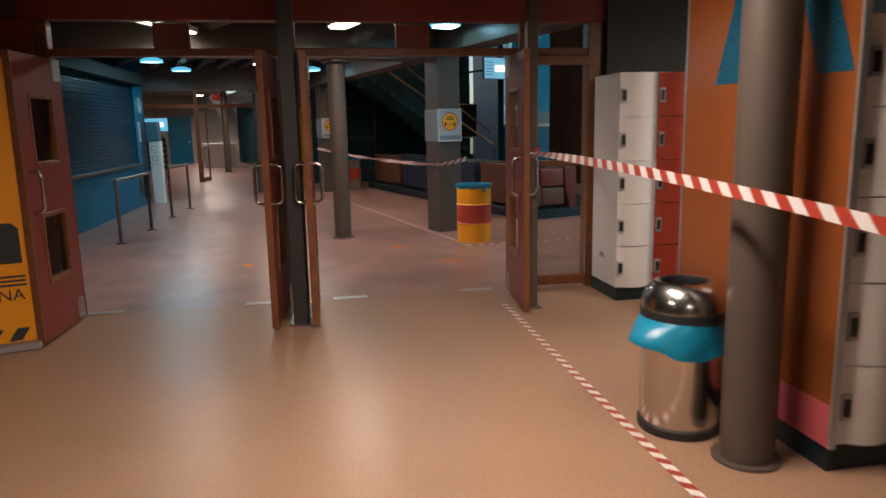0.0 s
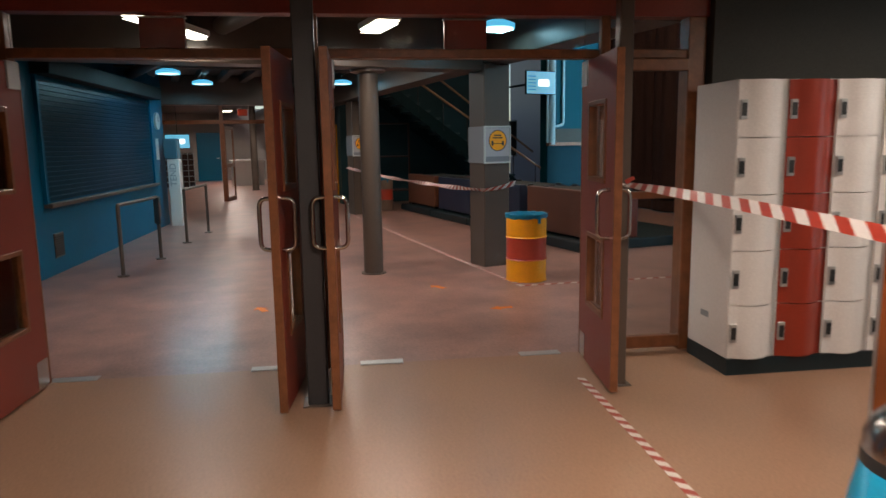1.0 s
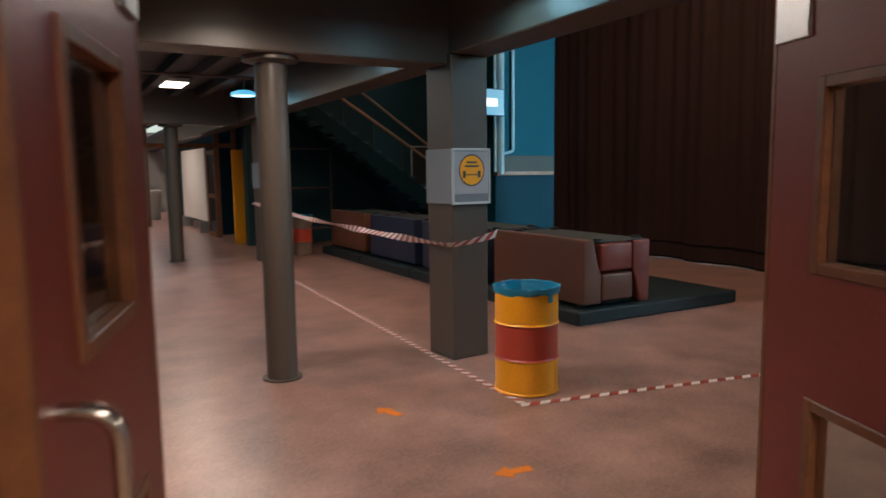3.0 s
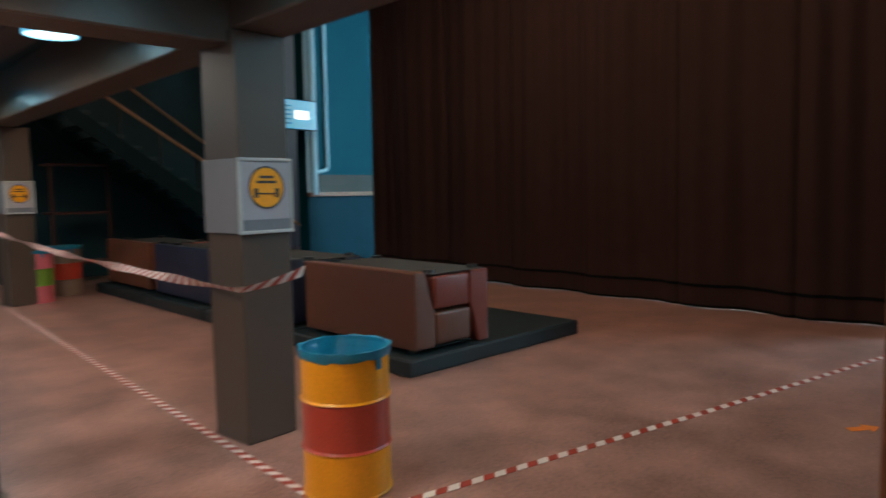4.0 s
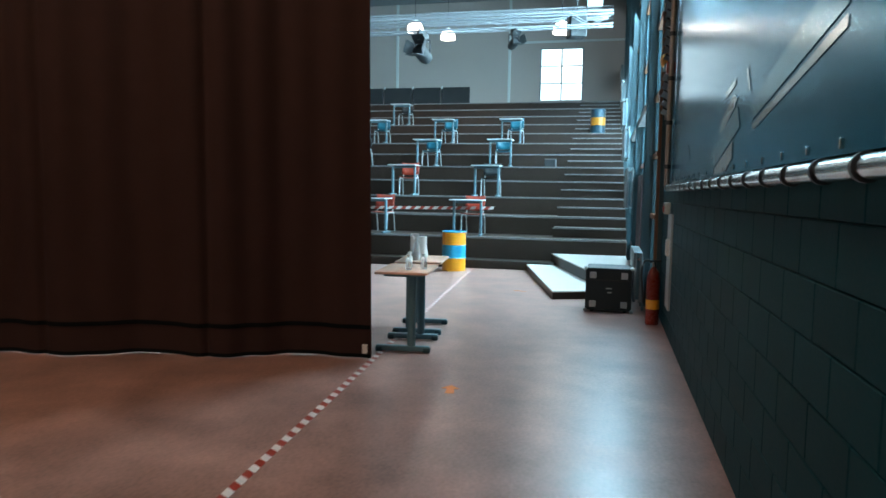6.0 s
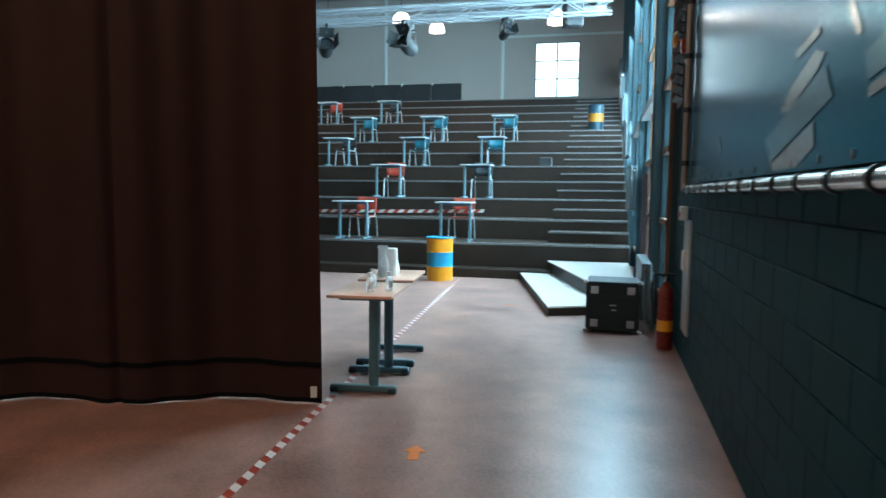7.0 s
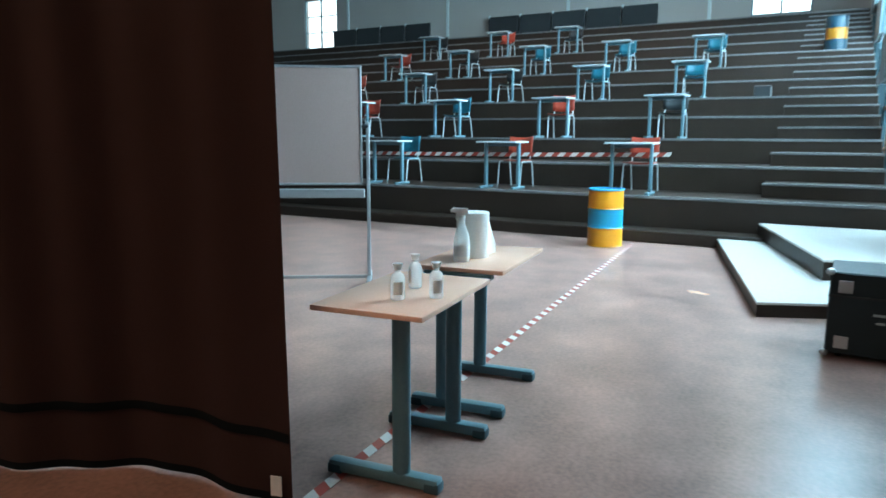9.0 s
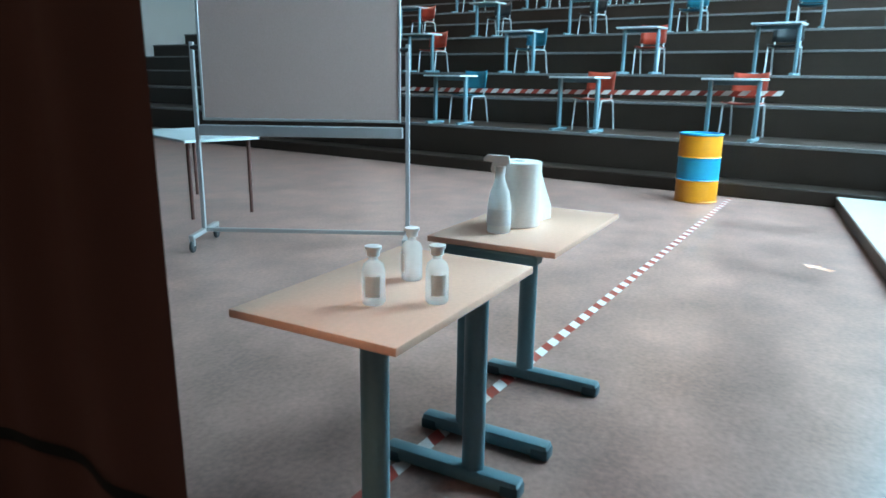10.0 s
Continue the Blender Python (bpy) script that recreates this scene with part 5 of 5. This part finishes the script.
part("housing", box(0.0, 0.22, -0.05, 4.9, 2.4, 2.62, 0.01), HOUSING, sh)
for v, z0, z1 in ((10.1, 0.2, 0.5), (14.72, 0.22, 0.6)):
    vt = thing("air_vent", A(-4.0, v, z0), "slotted grille in the blue wall", "vent", "wall vents")
    part("frame", box(0, 0.012, -0.14, 0.14, 0, z1 - z0, 0.003), GREYBROWN, vt)
    for k in range(9):
        part("slat", box(0.012, 0.02, -0.12, 0.12, 0.025 + k * (z1 - z0 - 0.05) / 9, 0.04 + k * (z1 - z0 - 0.05) / 9), BLACK, vt)
ck = thing("wall_clock", A(-3.998, 15.0, 2.03), "round wall clock with a pale face", "clock")
part("case", lathe([(0, 0), (0.16, 0), (0.16, 0.04), (0.145, 0.045)], 28, m=Matrix.Rotation(radians(90), 4, "Y")), ALU, ck)
part("face", lathe([(0, 0.041), (0.145, 0.041)], 28, m=Matrix.Rotation(radians(90), 4, "Y")), PALEGREY, ck)
part("hand", box(0.043, 0.046, -0.006, 0.006, 0, 0.1), INK, ck)
part("hand", box(0.043, 0.046, 0, 0.08, -0.006, 0.006), INK, ck)
nt = thing("wall_notice", A(-3.995, 14.95, 1.3), "grey paper notice on the blue wall", "notice")
part("sheet", box(0, 0.006, -0.1, 0.1, 0, 0.4), PALEGREY, nt)
HEADGREY = mat("blue_grey_plastic", (0.05, 0.12, 0.16), 0.4, var=0.08)
pi = thing("white_stand", pose(0.3, 15.62, 0, 0, 0, -15), "white upright stand with vertical grey lettering", "stand")
part("column", box(-0.105, 0.115, -0.12, 0.12, 0, 1.3, 0.01), WHITEPAINT, pi)
part("head", box(-0.15, 0.1, -0.14, 0.14, 1.302, 1.7, 0.02), HEADGREY, pi)
words("lettering", "TEND", 0.17, GREYTEXT, pi, Matrix.Translation((0.05, -0.122, 1.0)) @ Matrix.Rotation(radians(90), 4, "X") @ Matrix.Rotation(radians(90), 4, "Z"))


def queue_rail(a, b):
    th = thing("queue_rail", pose(0, 0, 0), "dark steel queue rail fixed to the floor", "rail", "queue rails")
    (x0, y0), (x1, y1) = a, b
    part("bar", tube(arc([(x0, y0, 0.02), (x0, y0, 0.86), (x1, y1, 0.86), (x1, y1, 0.02)], 0.03), 0.024, 10), GREYBROWN, th)
    for x, y in (a, b):
        part("foot", lathe([(0, 0), (0.07, 0), (0.07, 0.012), (0.024, 0.02)], 18, m=Matrix.Translation((x, y, 0))), GREYBROWN, th)


queue_rail((-0.52, 10.1), (-0.08, 11.3))
queue_rail((0.33, 12.85), (0.75, 14.1))
pn = thing("rail_plate", pose(-0.1, 11.25, 0.5, 0, 0, 20), "small dark plate hung on the queue rail", "plate")
part("plate", box(-0.01, 0.01, -0.12, 0.06, 0, 0.36, 0.004), GREYBROWN, pn)

# ceiling ribs, pipes
for k in range(16):
    x = -3.6 + 0.45 * k
    structure("ceiling_rib", box(x - 0.07, x + 0.07, 9.05, 16.55, 2.86, 3.0, 0.01), CEILING, pose(0, 0, 0), "painted ceiling rib", "ceiling")
for y in (10.6, 13.4):
    structure("ceiling_conduit", tube([(-4, y, 2.82), (3.4, y, 2.82)], 0.02, 8), GREYBROWN, pose(0, 0, 0), "ceiling conduit", "pipe")
structure("ceiling_duct", tube([(1.1, 6.3, 2.75), (-0.8, 16.5, 2.75)], 0.09, 16), GREYBROWN, pose(0, 0, 0), "round duct under the ceiling", "duct", smooth=True)

# ---- staircase ----
RAILWOOD = mat("worn_handrail_wood", (0.4, 0.22, 0.13), 0.4, var=0.2, scale=14)
STEPTEAL = mat("dark_teal_step_paint", (0.012, 0.05, 0.062), 0.5, var=0.2, scale=6)
sc = thing("staircase", pose(0, 16.9, 0), "dark open staircase with wooden handrails", "staircase", kind="structure")
for k in range(16):
    x, z = 4.9 + 0.26 * k, 3.05 - 0.18 * k
    part("tread", box(x, x + 0.29, 0, 1.4, z - 0.045, z, 0.004), STEPTEAL, sc)
for y in (-0.03, 1.4):
    own2 = slab([(4.8, 2.95), (4.8, 3.2), (9.1, 0.22), (9.1, 0.0), (8.75, 0.0)], y, y + 0.03)
    bmesh.ops.transform(own2, matrix=Matrix(((1, 0, 0, 0), (0, 0, 1, 0), (0, 1, 0, 0), (0, 0, 0, 1))), verts=own2.verts)
    bmesh.ops.recalc_face_normals(own2, faces=own2.faces)
    part("stringer", own2, DARKWALL, sc, smooth=False)
for y, pts in ((-0.02, [(5.4, 3.3), (9.5, 0.72)]), (1.42, [(5.6, 4.2), (9.9, 1.25)])):
    part("handrail", tube([(p[0], y, p[1]) for p in pts], 0.028, 10), RAILWOOD, sc, "varnished wooden handrail")
for k in range(6):
    x = 5.9 + 0.65 * k
    part("baluster", tube([(x, -0.02, 2.85 - 0.69 * (x - 4.9) + 0.1), (x, -0.02, 3.3 - 0.63 * (x - 5.4))], 0.012, 6), BLACK, sc)

# shelf rack and yellow door beyond the drums
rk = thing("dark_rack", pose(5.0, 17.6, 0), "dark steel frame rack under the stairs", "rack")
for x in (0.0, 0.9):
    part("post", box(x - 0.02, x + 0.02, -0.02, 0.02, 0, 2.05), BROWNLEG, rk)
for z in (0.35, 1.2, 2.02):
    part("shelf", box(-0.02, 0.92, -0.02, 0.5, z, z + 0.03), BROWNLEG, rk)
yd = thing("yellow_door", pose(4.4, 19.2, 0), "yellow painted door leaf standing open", "door")
part("panel", box(-0.17, 0.17, -0.02, 0.02, 0.0, 2.05, 0.004), YELLOW, yd)
part("handle", tube(arc([(0.18, -0.02, 1.02), (0.18, -0.07, 1.02), (0.08, -0.07, 1.02)], 0.02), 0.009, 8), ALU, yd)

# monitor, pipes and frame by the pale wall
mo = thing("monitor", pose(8.9, 16.2, 2.68, 0, 0, 8), "wall monitor showing a blue slide", "monitor")
part("case", box(-0.46, 0.46, 0, 0.06, 0, 0.57, 0.008), BLACK, mo)
part("screen", box(-0.44, 0.44, -0.004, 0, 0.02, 0.55), SCREEN, mo)
part("slide_box", box(-0.08, 0.25, -0.007, -0.005, 0.2, 0.36), SCREENW, mo)
for k in range(5):
    part("text_bar", box(-0.4, -0.16, -0.007, -0.005, 0.1 + 0.08 * k, 0.13 + 0.08 * k), mat("slide_text", (0.2, 0.6, 0.75), 0.4), mo)
part("arm", tube([(0, 0.05, 0.3), (0.3, 2.4, 0.3)], 0.03, 8), BLACK, mo)
PIPEBLUE = mat("pale_blue_pipe", (0.3, 0.48, 0.54), 0.4, var=0.06)
pp = thing("wall_pipes", pose(9.42, 16.52, 0), "pale blue pipes running up the wall", "pipe")
part("riser", tube([(0, 0, 1.45), (0, 0, 8.9)], 0.09, 14), PIPEBLUE, pp)
part("branch", tube(arc([(0.35, 0.02, 8.9), (0.35, 0.02, 1.95), (0.1, 0.02, 1.9)], 0.08), 0.035, 10), PIPEBLUE, pp)
part("branch", tube([(-0.14, 0, 1.5), (-0.14, 0, 8.9)], 0.03, 10), PIPEBLUE, pp)
structure("trim_ledge", box(9.3, 13.5, 16.45, 16.6, 1.42, 1.5), WOOD, pose(0, 0, 0), "wooden ledge on the pale wall", "trim")
structure("panel_low", box(9.31, 13.5, 16.56, 16.598, 0, 1.42), mat("blue_grey_panel", (0.002, 0.03, 0.045), 0.6, spec=0.1), pose(0, 0, 0), "blue-grey panelling below the ledge", "wall")
structure("trim_band", box(9.31, 13.5, 16.57, 16.598, 1.5, 1.85), SHADEWALL, pose(0, 0, 0), "olive band above the ledge of the pale wall", "trim")
pf = thing("picture_frame", pose(8.9, 18.56, 1.15), "dark framed board on the brick wall", "board")
part("board", box(-0.6, 0.6, 0, 0.03, 0, 0.95), BLACK, pf)
part("frame", box(-0.63, 0.63, 0.005, 0.04, -0.03, 0.98), PALEGREY, pf)

# ---- far corridor ----
gd = thing("glazed_partition", pose(1.75, 21.3, 0, 0, 0, -8), "glazed wooden partition with doors across the corridor", "partition", kind="structure")
for x in (-3.2, -1.6, 0.0, 2.55, 2.95):
    part("post", box(x - 0.05, x + 0.05, -0.05, 0.05, 0, 3.0), WOOD, gd)
part("head", box(-3.2, 3.0, -0.05, 0.05, 2.15, 2.25), WOOD, gd)
for x0, rz in ((0.05, 75), (2.5, 100)):
    lf = part("leaf", box(0, 0.06, -0.02, 0.02, 0, 2.1), WOOD, gd, m=pose(x0, 0, 0, 0, 0, rz))
    part("stile", box(0.74, 0.8, -0.02, 0.02, 0, 2.1), WOOD, lf)
    part("rail", box(0.06, 0.74, -0.02, 0.02, 0, 0.12), WOOD, lf)
    part("rail", box(0.06, 0.74, -0.02, 0.02, 0.95, 1.05), WOOD, lf)
    part("rail", box(0.06, 0.74, -0.02, 0.02, 2.0, 2.1), WOOD, lf)
lk = thing("far_monitor", pose(0.45, 17.5, 1.5, 0, 0, -8) @ Matrix.Scale(0.52, 4), "lit blue monitor hung in the corridor", "monitor")
part("case", box(-0.5, 0.5, 0, 0.05, 0, 0.6), BLACK, lk)
part("screen", box(-0.48, 0.48, -0.004, 0, 0.02, 0.58), SCREEN, lk)
part("slide_box", box(-0.1, 0.3, -0.007, -0.005, 0.2, 0.4), SCREENW, lk)
part("hanger", tube([(0, 0.03, 0.6), (0, 0.03, 2.85)], 0.015, 6), BLACK, lk)
rs = thing("pigeonholes", pose(0.75, 29.0, 0) @ Matrix.Scale(0.84, 4), "grey pigeonhole rack with many square cells", "shelf")
for k in range(7):
    part("divider", box(-0.75 + 0.25 * k - 0.012, -0.75 + 0.25 * k + 0.012, 0, 0.3, 0, 1.55), PALEGREY, rs)
for k in range(7):
    part("shelf", box(-0.76, 0.76, 0.004, 0.3, 0.25 * k, 0.25 * k + 0.022), PALEGREY, rs)
part("back", box(-0.76, 0.76, 0.3, 0.31, 0, 1.55), BROWNLEG, rs)
bd3 = thing("blue_door", pose(2.3, 33.9, 0), "blue painted door far down the corridor", "door")
part("panel", box(-0.5, 0.5, 0, 0.05, 0, 2.15), BLUEWALL, bd3)
part("handle", box(0.32, 0.45, -0.04, 0, 1.0, 1.03), ALU, bd3)
wt = thing("white_counter", pose(3.4, 29.5, 0), "white counter far down the corridor", "counter")
part("body", box(-0.6, 0.6, -0.3, 0.3, 0, 0.95, 0.01), WHITEPAINT, wt)
part("top", box(-0.65, 0.65, -0.35, 0.35, 0.952, 0.99, 0.005), WHITEPAINT, wt)
dp = thing("dark_blue_panel", pose(4.35, 21.75, 0, 0, 0, -8), "dark blue painted wall section beside the glazed partition", "wall", kind="structure")
part("sheet", box(0.12, 1.1, -0.03, 0.03, 0, 3.0, 0.004), BLUEDARK, dp)
rx = thing("exit_box", pose(2.2, 20.2, 2.32), "small red sign box hung under the ceiling", "sign")
part("box", box(-0.12, 0.12, -0.04, 0.04, 0, 0.17, 0.005), RED, rx)
part("hanger", tube([(0, 0, 0.17), (0, 0, 0.75)], 0.008, 6), BLACK, rx)
wl = thing("white_display", pose(4.3, 22.5, 0, 0, 0, 92), "white notice panel along the corridor wall", "panel")
part("board", box(0, 3.0, -0.02, 0.02, 0.3, 2.2), WHITEPAINT, wl)
for x in (0.1, 2.9):
    part("foot", box(x - 0.03, x + 0.03, -0.2, 0.2, 0, 0.3), ALU, wl)

# ---- painted blocks of the brick wall ----
BLOCKPAINT = mat("painted_block", (0.001, 0.032, 0.043), 0.6, var=0.25, scale=6, bump=0.3, rand=0.1, spec=0.1)
long, high, gap = 0.4, 0.2, 0.005
whole = None
for r in range(17):
    for k in range(-1, 20):
        u0 = 10.88 - (k + 1) * long + (long / 2 if r % 2 else 0)
        a, b = max(u0, 3.2 if r < 12 else 9.2) + gap / 2, min(u0 + long, 10.88) - gap / 2
        if b - a < 0.05:
            continue
        if abs((b - a) - (long - gap)) < 1e-6:
            if whole is None:
                bm = box(0, long - gap, 0, 0.03, gap / 2, high - gap / 2, 0.004)
                ob = link("block", bm, BLOCKPAINT)
                whole = ob.data
            else:
                ob = new("block", whole)
        else:
            ob = link("block", box(0, b - a, 0, 0.03, gap / 2, high - gap / 2, 0.004), BLOCKPAINT)
        ob.parent = brick_wall
        ob.matrix_local = pose(a, 5.919, r * high)
